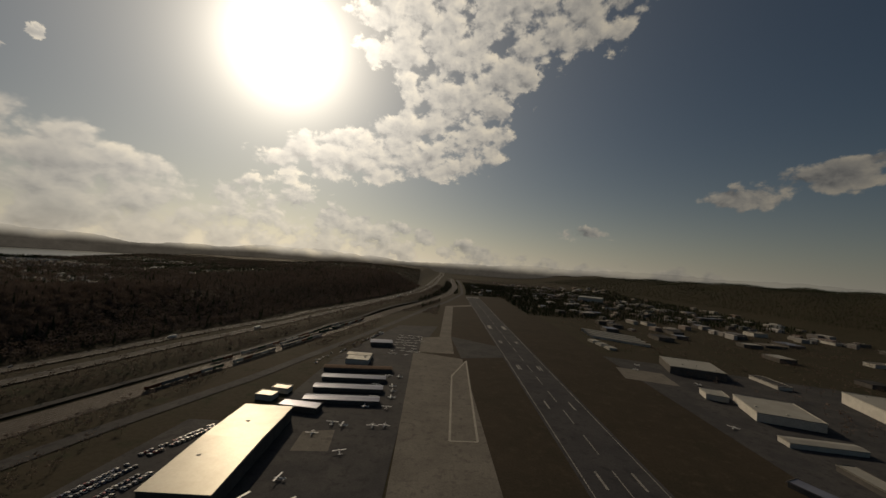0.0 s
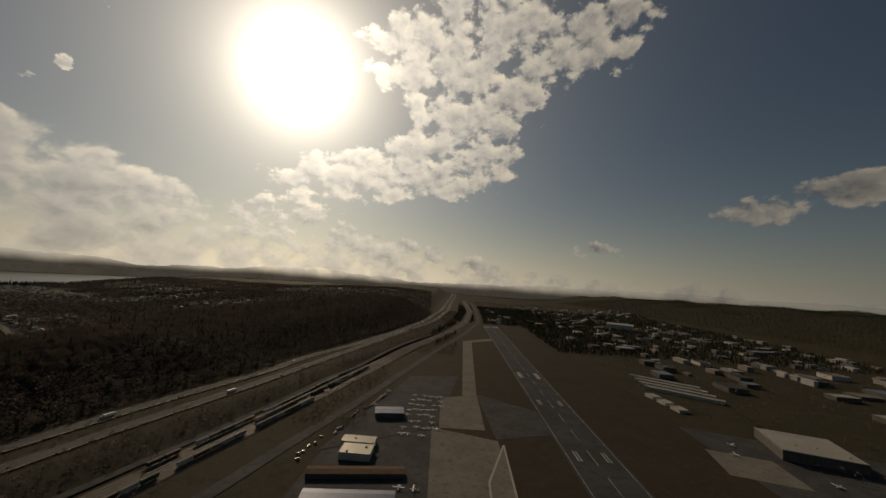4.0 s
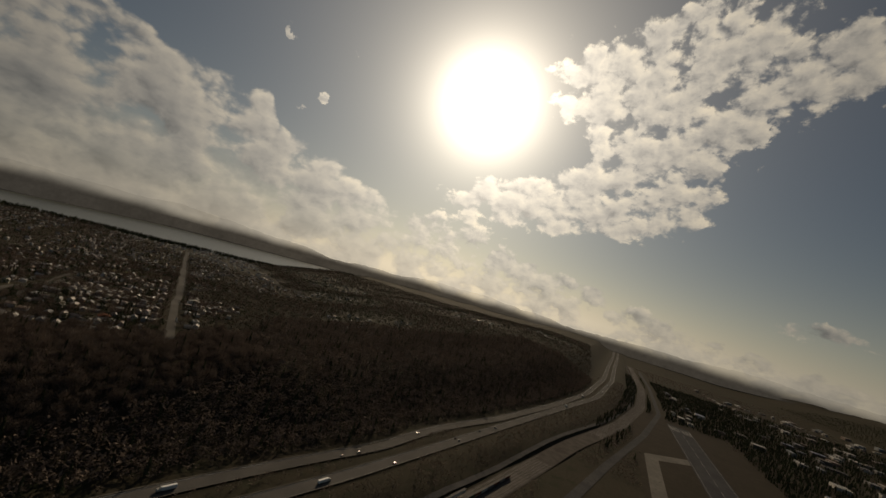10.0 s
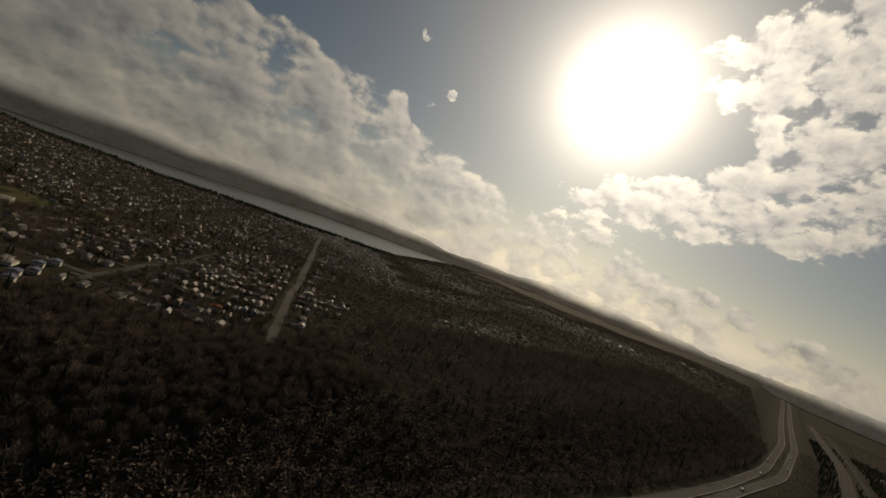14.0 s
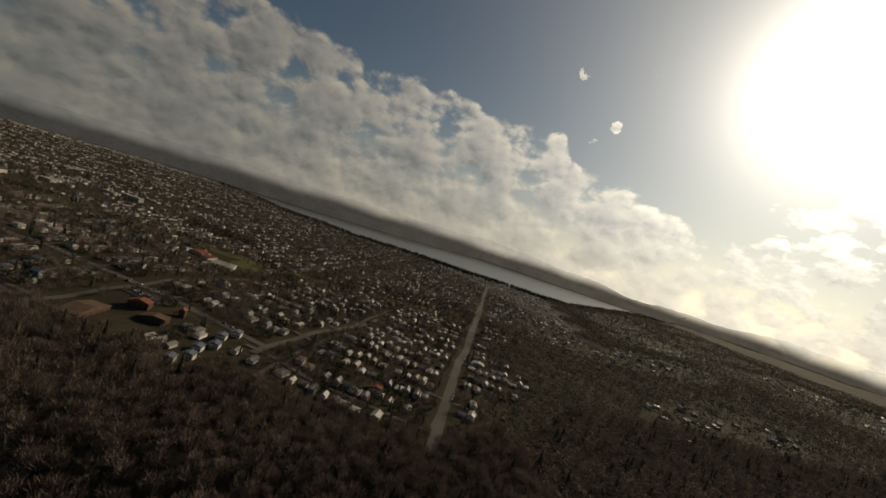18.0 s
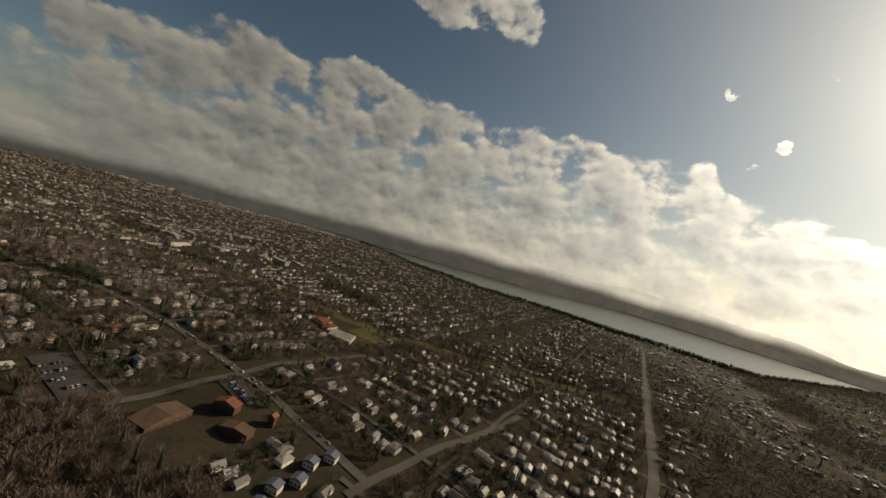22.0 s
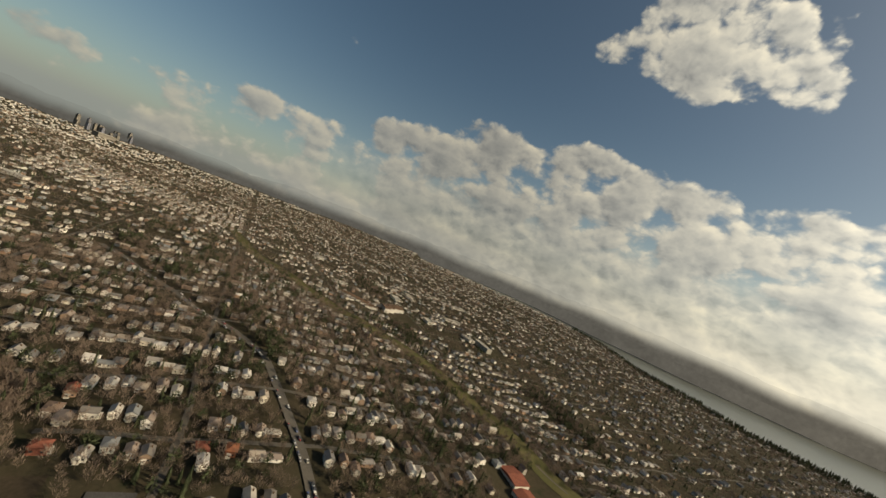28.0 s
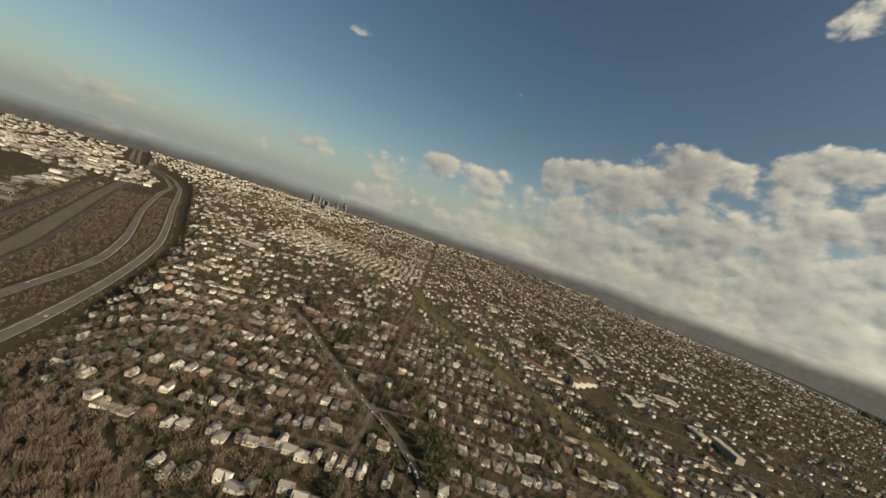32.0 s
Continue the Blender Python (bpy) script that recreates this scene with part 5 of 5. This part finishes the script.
def landmarks():
    # school with red roofs and pale wings
    patch("school_field", -1128, 518, 34, 32, 0.45, M_LAWN, "green school field on the hill", "field")
    hall("school hall with a red pitched roof", -1118, 424, 22, 32, 5, M_PALEWALL, M_REDROOF, 0, 2.6, windows=5, category="school")
    hall("low school wing with a red pitched roof", -1096, 444, 15, 24, 4.5, M_PALEWALL, M_REDROOF, 90, 2.2, windows=4, category="school")
    for k in range(3):
        p = np.array((-1074, 472)) + EAST * -11 * k + NORTH * -6 * k
        hall("low pale flat-roofed school wing", p[0], p[1], 9, 40, 4.5, M_PALEWALL, M_METALROOF, 12, 0, 2, "school", windows=8)
    # sports ground and its car park
    patch("sports_ground", -728, 258, 44, 24, 0.45, M_GRASS, "worn winter grass of a ball field", "field")
    disc("infield", -738, 236, 11, 0.62, M_DIRT, "round brown dirt infield of a ball field", "infield")
    patch("car_park", -770, 297, 40, 12, 0.6, M_ASPHALT, "dark asphalt car park beside the ball field", "car park")
    patch("car_park", -806, 420, 24, 9, 0.6, M_ASPHALT, "asphalt car park beside the church", "car park", 8)
    hall("long church hall with a wide brown roof", -748, 388, 20, 36, 4.5, M_BRICK, M_TILEDARK, 100, 3.2, windows=6, category="church")
    hall("church wing with an orange tiled roof", -776, 424, 9, 20, 6, M_BRICK, M_ORANGEROOF, 20, 3.5, windows=4, category="church")
    hall("church wing with a dark brown roof", -752, 444, 10, 24, 5, M_BRICK, M_TILEDARK, 20, 2.5, category="church")
    hall("small tower with an orange tiled roof", -772, 464, 6, 6, 8, M_BRICK, M_ORANGEROOF, 20, 2.5, category="tower")
    for k in range(6):
        p = np.array((-678.0, 474.0)) + np.array((-14.5, 8.5)) * k + np.array((4.0, 5.0)) * (k % 2)
        hall("white apartment house with a grey pitched roof", p[0], p[1], 7.5, 9.5, 5, M_PALEWALL, M_BLUEROOF, 15, 1.8, windows=3, category="apartments")
    hall("house with an orange roof above the wood", -673, 669, 10, 14, 5, M_PALEWALL, M_ORANGEROOF, 15, 2.5, windows=3, category="house")
    hall("white gabled house beside the avenue", -780, 868, 12, 18, 8, M_PAINT, M_METALROOF, 0, 2.5, windows=4, category="house")
    for k in range(2):
        p = np.array((-1660, 175)) + NORTH * 34 * k
        hall("tall beige apartment block beyond the houses", p[0], p[1], 16, 34, 11, M_EDGING, M_METALROOF, 0, 0, 3, "apartments", windows=7)
    for k in range(4):
        p = np.array((-1478, -60)) + EAST * 22 * k + NORTH * 20 * k
        hall("long beige apartment terrace beside dark firs", p[0], p[1], 14, 40, 11, M_PALEWALL, M_TILEDARK, 0, 2.0, 0, "apartments", windows=8)
    hall("long white school building in the north", -932, -760, 18, 80, 7, M_PALEWALL, M_METALROOF, 70, 0, 5, "school", windows=10)
    for k in range(7):
        p = np.array((-1412, -152)) + np.array((-3.0, 14.0)) * k
        hall("short row of pale townhouses beside the green strip", p[0], p[1], 8, 34, 6, M_PALEWALL, M_TILEDARK, 88, 1.6, 0, "townhouses", windows=5)
    for x, y, w, l, turn in ((-1719, -191, 26, 60, 0), (-1771, -316, 30, 44, 90), (-1618, -1, 18, 40, 0), (-1807, -13, 24, 60, 90), (-1508, -261, 18, 46, 90), (-1729, -591, 26, 50, 0), (-2091, -136, 40, 70, 90), (-1666, 114, 20, 44, 0), (-1850, -230, 24, 50, 0)):
        hall("flat-roofed pale commercial block among the houses", x, y, w, l, 6, M_PALEWALL, M_METALROOF, turn, 0, 3, windows=6)
    # coloured houses that stand out
    near_house(-847, 254, TURN + 5, 3, "hip-roofed house with a bright red roof", True, None, M_REDROOF)
    near_house(-861, 267, TURN - 8, 4, "two-storey house with an orange tiled roof", True, M_ORANGEROOF, M_ORANGEROOF)
    near_house(-800, 160, TURN + 6, 1, "house with a red roof at the wood's edge", True, None, M_REDROOF)
    near_house(-722, -56, TURN + 80, 1, "bright yellow wooden house beside the wood", True, M_YELLOWWALL, None)
    near_house(-773, 212, TURN + 90, 4, "low house with red brick walls and roof", True, M_REDROOF, M_REDROOF)
    for k in range(4):
        p = np.array((-898, 118)) + EAST * 8.5 * k
        near_house(p[0], p[1], TURN, 6, "tall narrow pale townhouse in a row", True, M_PALEWALL, None)


landmarks()


# ---- vehicles ----
def loft(sections):
    """Closed body through rings of equal length."""
    n = len(sections[0])
    v = np.array([p for s in sections for p in s], float)
    f = [(i * n + j, i * n + (j + 1) % n, (i + 1) * n + (j + 1) % n, (i + 1) * n + j) for i in range(len(sections) - 1) for j in range(n)]
    f.append(tuple(range(n))[::-1])
    f.append(tuple((len(sections) - 1) * n + j for j in range(n)))
    return v, f


def wheel_mesh(r, w):
    v, f = tube_v([(-w / 2, 0, 0), (w / 2, 0, 0)], [r, r], 10)
    f = [tuple(q) for q in f] + [tuple(range(10))[::-1], tuple(range(10, 20))]
    return pyd("wheel", v, f, M_TYRE)


WHEEL = wheel_mesh(.33, .22)


def car_set():
    kinds = []
    for L, W, hood, roof in ((4.5, 1.8, .85, 1.45), (4.8, 1.9, 1.05, 1.8), (5.4, 1.95, 1.05, 1.85)):
        a, b = L / 2, W / 2
        ring = lambda y, h, k: [(-b * k, y, .3), (b * k, y, .3), (b * k, y, h * .8), (b * k * .92, y, h), (-b * k * .92, y, h), (-b * k, y, h * .8)]
        body = loft([ring(-a, hood * .8, .9), ring(-a * .92, hood * .95, 1), ring(-a * .3, hood, 1), ring(a * .6, hood, 1), ring(a * .93, hood * .9, .98), ring(a, hood * .7, .88)])
        cab = lambda y0, y1, z: [(-b * .9, y0, z), (b * .9, y0, z), (b * .9, y1, z), (-b * .9, y1, z)]
        top = [(-b * .74, -a * .62, roof), (b * .74, -a * .62, roof), (b * .74, a * .15, roof), (-b * .74, a * .15, roof)]
        glass = loft([cab(-a * .85, a * .45, hood - .02), top])
        lid = loft([top, [(p[0] * .98, p[1], p[2] + .06) for p in top]])
        kinds.append((pyd("body", *body, M_CAR), pyd("window_band", *glass, M_GLASS), pyd("roof", *lid, M_CAR), L, W))
    return kinds


CAR_KINDS = car_set()


def car(x, y, z, turn, k, label, group):
    body, glass, lid, L, W = CAR_KINDS[k]
    e = thing("car" if k == 0 else "van" if k == 2 else "suv", pose(x, y, z, 0, 0, turn), label, "car" if k < 2 else "van", group)
    part("body", body, e)
    part("window_band", glass, e)
    part("roof", lid, e)
    for sx in (-1, 1):
        for sy in (-.3, .3):
            part("wheel", WHEEL, e, at=pose(sx * (W / 2 - .1), sy * L, .33))
    return e


def truck(x, y, z, turn):
    e = thing("truck", pose(x, y, z, 0, 0, turn), "long white box truck on the freeway", "truck", "freeway traffic")
    part("trailer", box_mesh("trailer", [box_v(-1.3, 1.3, -7.5, 4.2, 1.1, 4.0)], M_WHITE, .06), e)
    part("cab", box_mesh("cab", [box_v(-1.25, 1.25, 4.6, 7.2, .6, 3.0)], M_PALEWALL, .15), e)
    part("chassis", box_mesh("chassis", [box_v(-.9, .9, -7.3, 7.0, .55, 1.1)], M_DARKWALL), e)
    for sx in (-1, 1):
        for sy in (-6.2, -4.9, 3.0, 6.0):
            part("wheel", WHEEL, e, at=Matrix.LocRotScale((sx * 1.1, sy, .48), None, (1.4, 1.45, 1.45)))


def traffic():
    r = random.Random(4)
    # airport car park in rows
    for row, (x0, y0, x1, y1, n) in enumerate(((-200, 232, -188, 270, 13), (-194, 231, -182, 269, 13), (-182, 226, -172, 262, 12), (-176, 225, -167, 261, 12), (-189, 284, -166, 334, 17), (-183, 284, -163, 330, 14), (-206, 200, -200, 225, 8), (-190, 200, -184, 222, 7))):
        for k in range(n):
            if r.random() < .84:
                t = k / (n - 1)
                car(x0 + (x1 - x0) * t, y0 + (y1 - y0) * t, .47, 90 - 17 + r.uniform(-3, 3), r.choice((0, 0, 0, 1, 2)), "parked car in the airport car park", "airport parked cars")
    # cars strewn between the hangars and the airport road
    for _ in range(46):
        t = r.random()
        car(-138 + 76 * t + r.uniform(-5, 5), 540 + 260 * t + r.uniform(-9, 9), .5, r.choice((70, 160)) + r.uniform(-12, 12), r.choice((0, 0, 1, 2)), "parked car beside the airfield sheds", "airport parked cars")
    # car parks on the hill
    for cx, cy, n, turn in ((-780, 279, 6, 0), (-773, 290, 6, 0), (-765, 303, 6, 0), (-757, 317, 6, 0), (-811, 417, 13, 98), (-801, 424, 12, 98)):
        t = radians(turn)
        d = EAST * math.cos(t) - NORTH * math.sin(t)
        for k in range(n):
            if r.random() < .75:
                p = np.array((cx, cy)) + d * (k - n / 2 + .5) * 3.0
                car(p[0], p[1], lie(*p) + .66, TURN + turn + r.uniform(-3, 3), r.choice((0, 0, 1)), "parked car on the hill car park", "hill parked cars")
    # kerbside cars along the artery and a few streets
    for line, side, n in ((ARTERY, 2.6, 40), (ARTERY, -2.6, 34), (AVENUE, 6, 22)):
        q = offset(line, side)
        for _ in range(n):
            k = r.randrange(1, len(q) - 2)
            t = r.random()
            p, d = q[k] * (1 - t) + q[k + 1] * t, q[k + 1] - q[k]
            car(p[0], p[1], lie(*p) + .62, math.degrees(math.atan2(-d[0], d[1])), r.choice((0, 0, 1, 2)), "car parked at the kerb of a hill street", "kerbside cars")
    # freeway traffic
    for line, sense in ((FREEWAY, 1), (FREEWAY_WEST, 0)):
        for k in range(34):
            lane = r.choice((-5.6, -2.0, 1.6, 5.2))
            q = offset(line, lane)
            inside = [i for i in range(len(q) - 1) if -1500 < q[i][1] < 2300]
            i = r.choice(inside)
            p, d = q[i], q[i + 1] - q[i]
            z = max(lie(p[0] + a, p[1]) for a in (-9.5, 0, 9.5)) + 1.3
            turn = math.degrees(math.atan2(-d[0], d[1])) + 180 * sense
            if k % 6 == 0:
                truck(p[0], p[1], z, turn)
            else:
                car(p[0], p[1], z, turn, r.choice((0, 0, 1, 2)), "car driving on the pale freeway", "freeway traffic")


traffic()


# ---- aircraft ----
def plane_set():
    fus = tube_v([(0, 4.0, .95), (0, 3.5, 1.0), (0, 2.2, 1.2), (0, .6, 1.35), (0, -1.0, 1.3), (0, -3.4, 1.15), (0, -4.4, 1.2)],
                 [(.1, .1), (.42, .38), (.52, .5), (.58, .72), (.5, .6), (.2, .25), (.06, .1)], 10)
    return (pyd("fuselage", fus[0], [tuple(f) for f in fus[1]], M_WHITE),
            box_mesh("wing", [np.array([(-5.5, .2, 2.05), (5.5, .2, 2.05), (5.5, 1.3, 2.05), (-5.5, 1.3, 2.05), (-5.5, .2, 2.2), (5.5, .2, 2.2), (5.5, 1.25, 2.2), (-5.5, 1.25, 2.2)])], M_WHITE, .05),
            box_mesh("tailplane", [box_v(-1.7, 1.7, -4.4, -3.5, 1.2, 1.3)], M_WHITE, .03),
            box_mesh("fin", [np.array([(-.05, -4.6, 1.2), (.05, -4.6, 1.2), (.05, -3.2, 1.2), (-.05, -3.2, 1.2), (-.05, -4.8, 2.6), (.05, -4.8, 2.6), (.05, -4.1, 2.6), (-.05, -4.1, 2.6)])], M_WHITE),
            box_mesh("propeller", [box_v(-.95, .95, 4.0, 4.08, .88, 1.02)], M_DARKWALL),
            box_mesh("cabin_windows", [np.array([(-.56, -.4, 1.5), (.56, -.4, 1.5), (.56, 1.7, 1.45), (-.56, 1.7, 1.45), (-.46, -.2, 2.0), (.46, -.2, 2.0), (.46, 1.2, 2.0), (-.46, 1.2, 2.0)])], M_GLASS))


PLANE = plane_set()
STRUT = box_mesh("strut", [box_v(-.05, .05, -.05, .05, 0, .7)], M_DARKWALL)


def plane(x, y, turn, size=1.0):
    e = thing("light_aircraft", Matrix.LocRotScale((x, y, .42), Euler((0, 0, radians(turn))), (size, size, size)), "small white high-wing aircraft parked on the apron" if size < 1.3 else "larger white aircraft parked beside the hangar", "aircraft", "parked aircraft")
    for me in PLANE:
        part(me.name.split(".")[0], me, e)
    for px, py in ((-1.1, .4), (1.1, .4), (0, 3.0)):
        part("wheel", WHEEL, e, at=Matrix.LocRotScale((px, py, .25), None, (.7, .7, .7)))
        part("strut", STRUT, e, at=pose(px, py, .25))
    return e


def aircraft():
    r = random.Random(8)
    for x, y, turn, s in ((-98, 234, 60, 1.7), (-71, 234, 40, 1.5), (-84, 262, 80, 1.0), (-52, 300, 20, 1.0)):
        plane(x, y, turn, s)
    for y, xs in ((348, (-68, -57, -33, -22)), (330, (-80,)), (390, (-46, -23)), (421, (-42, -22)), (440, (-20,)), (458, (-44, -24)), (497, (-30, -18))):
        for x in xs:
            plane(x + r.uniform(-2, 2), y + r.uniform(-2, 2), r.choice((0, 180, 90)) + r.uniform(-8, 8))
    for row in range(8):
        for k in range(6):
            if r.random() < .72:
                plane(-38 + 8.4 * k + row * 1.4 + r.uniform(-1, 1), 612 + 21 * row + r.uniform(-3, 3), r.choice((0, 180)) + r.uniform(-10, 10), .85)
    for x, y in ((372, 610), (392, 640), (520, 300), (430, 545), (350, 390)):
        plane(x, y, r.uniform(0, 360), 1.1)


aircraft()


# ---- industry in the valley ----
def industry():
    r = random.Random(15)
    made = []

    def free(x, y, d):
        return all(math.hypot(x - a, y - b) > d + c for a, b, c in made)
    words = ["pale flat-roofed warehouse in the valley", "grey workshop with a flat roof", "long metal-roofed shed in the valley", "white-roofed factory hall in the valley"]

    def fill(n, pick, big=1.0):
        done = tries = 0
        while done < n and tries < n * 40:
            tries += 1
            x, y = pick()
            w, l = r.uniform(14, 44) * big, r.uniform(18, 60) * big
            if uphill(x, y) > -60 - l or not free(x, y, max(w, l) * .6) or min(from_line(np.array([x]), np.array([y]), ln)[0] for ln in (RAIL, AIRPORT_ROAD)) < 22 + l * .6:
                continue
            made.append((x, y, max(w, l) * .6))
            k = r.randrange(4)
            building(words[k], x - w / 2, x + w / 2, y - l / 2, y + l / 2, r.uniform(5, 11), r.choice((M_PALEWALL, M_DARKWALL, M_DARKWALL)), r.choice((M_METALROOF, M_BLUEROOF, M_ASPHALT, M_ASPHALT, M_CONCRETE)), r.choice((0, 90)) - 6, "warehouse",
                     base=lie(x, y), pitch=r.choice((0, 0, 1.5)), units=r.randrange(4))
            done += 1
    for b in ((430, 660), (435, 470), (640, 450), (400, 350), (420, 290), (1000, 2010), (480, 900)):
        made.append((*b, 75))
    fill(54, lambda: (r.uniform(470, 1350), r.uniform(700, 2300)))
    fill(22, lambda: (r.uniform(560, 1200), r.uniform(60, 700)), 1.1)
    fill(14, lambda: (r.uniform(250, 420), r.uniform(1850, 2600)), .7)
    fill(30, lambda: (r.uniform(-430, -200), r.uniform(-1000, -420)), .8)
    fill(26, lambda: (r.uniform(-480, -330), r.uniform(-1850, -1000)), .9)
    fill(40, lambda: (r.uniform(-430, 400), r.uniform(-2700, -1950)))
    # the joined rest, far off
    rs = np.random.RandomState(16)
    n = 1500
    x, y = np.r_[rs.uniform(-720, 1100, n), rs.uniform(600, 1450, 200)], np.r_[rs.uniform(-3900, -1920, n), rs.uniform(1000, 3300, 200)]
    ok = (uphill(x, y) < -90) & ~((np.abs(x - runway_x(y)) < 160) & (y < 2000) & (y > -1950))
    x, y = x[ok], y[ok]
    w, l, h = rs.uniform(5, 15, len(x)), rs.uniform(6, 24, len(x)), rs.uniform(5, 13, len(x))
    z = height(x, y)
    cube = np.array([(-1, -1, 0), (1, -1, 0), (1, 1, 0), (-1, 1, 0), (-1, -1, 1), (1, -1, 1), (1, 1, 1), (-1, 1, 1)], float)
    v = cube[None] * np.stack([w, l, h + 1], 1)[:, None] + np.stack([x, y, z - 1], 1)[:, None]
    f = BOX_F[None] + (np.arange(len(x)) * 8)[:, None, None]
    me = mesh_of("far_industry", v.reshape(-1, 3), f.reshape(-1, 4), [M_FARROOF, M_FARROOF], np.tile([0, 1, 0, 0, 0, 0], len(x)))
    tagged(new("far_industry", me), "far warehouses and works filling the flat valley", "buildings", kind="stuff")
    # valley trees
    x, y = scatter(-1300, 1300, -2500, 3600, 17, 44)
    keep = (uphill(x, y) < -95) & (rs.uniform(0, 1, len(x)) < .38 + .3 * rolls(x, y, 240, 45) + .3 * smooth(y, 1100, 1900)) & ~((x > -240) & (x < 420) & (y > -1950) & (y < 1280)) & ~((np.abs(x - runway_x(y)) < 130) & (y < 1850))
    for line in (RAIL, AIRPORT_ROAD, FREEWAY_WEST):
        keep &= from_line(x, y, line) > 22
    for a, b, c in made:
        keep &= np.hypot(x - a, y - b) > c
    wood("valley_trees", x[keep], y[keep], "bare", 111, 16, .85, "bare trees scattered through the valley")
    x, y = scatter(0, 1450, 1250, 2900, 10, 48)
    keep = (uphill(x, y) < -95) & (rs.uniform(0, 1, len(x)) < .72) & ~((np.abs(x - runway_x(y)) < 150) & (y < 1840))
    for line in (RAIL, AIRPORT_ROAD, FREEWAY_WEST):
        keep &= from_line(x, y, line) > 22
    for a, b, c in made:
        keep &= np.hypot(x - a, y - b) > c + 8
    keep &= (x < 700) | (rs.uniform(0, 1, len(x)) < .6)
    wood("valley_wood", x[keep], y[keep], "fir", 112, 2, .75, "dark wood beyond the end of the runway")
    # towers of the city centre
    rr = random.Random(19)
    for k in range(16):
        x, y = -1960 + rr.uniform(-190, 190), -3540 + rr.uniform(-110, 110)
        w, h = rr.uniform(18, 28), rr.choice((30, 36, 45, 55, 62, 80, 92))
        e = thing("tower", pose(x, y, lie(x, y) - 2, 0, 0, 20), "grey office tower of the far city centre", "tower", "city centre towers")
        part("shaft", box_mesh("shaft", [box_v(-w / 2, w / 2, -w / 2, w / 2, 0, h)], rr.choice((M_CONCRETE, M_BLUEROOF, M_CONCRETE)), .6), e)
        part("crown", box_mesh("crown", [box_v(-w / 3, w / 3, -w / 3, w / 3, h, h + 8)], M_DARKWALL, .4), e)
        for lv in range(int(h / 10)):
            part("floor_band", box_mesh("floor_band", [box_v(-w / 2 - .4, w / 2 + .4, -w / 2 - .4, w / 2 + .4, 6 + 10 * lv, 8 + 10 * lv)], M_DARKWALL), e)
    building("huge pale exhibition hall near the city centre", -1930, -1800, -3290, -3230, 30, M_CONCRETE, M_METALROOF, 20, "hall", base=lie(-1865, -3260), units=4)


industry()


# ---- freight cars ----
def freight():
    r = random.Random(23)
    paints = [material("freight " + n, [c, tuple(v * .75 for v in c)], 0.3, 1.5) for n, c in (("rust", (.16, .065, .04)), ("grey", (.22, .21, .20)), ("green", (.05, .09, .06)), ("white", (.5, .49, .46)))]
    boxes = [box_mesh("body", [box_v(-1.5, 1.5, -7.6, 7.6, 1.1, 4.4)], m, .08) for m in paints]
    lid = box_mesh("roof", [box_v(-1.55, 1.55, -7.7, 7.7, 4.4, 4.6)], M_DARKWALL, .05)
    bogie = box_mesh("bogie", [box_v(-1.2, 1.2, -1.4, 1.4, .25, 1.1)], M_DARKWALL, .05)
    for track in (0, 2, 5):
        q = offset(RAIL, -13 + 4.4 * track)
        d = np.r_[0, np.cumsum(np.hypot(*np.diff(q, axis=0).T))]
        start = {0: 4150, 2: 4270, 5: 4040}[track]
        for k in range(20):
            s = start + 16.4 * k
            if s > d[-1] or r.random() < .12:
                continue
            x, y = np.interp(s, d, q[:, 0]), np.interp(s, d, q[:, 1])
            x2, y2 = np.interp(s + 3, d, q[:, 0]), np.interp(s + 3, d, q[:, 1])
            z = max(lie(x + a, y) for a in (-17, 0, 17)) + .95
            e = thing("freight_car", pose(x, y, z, 0, 0, math.degrees(math.atan2(x - x2, y2 - y))), "boxy freight car standing in the railway yard", "freight car", "freight train")
            part("body", r.choice(boxes), e)
            part("roof", lid, e)
            for b in (-5, 5):
                part("bogie", bogie, e, at=pose(0, b, 0))


freight()
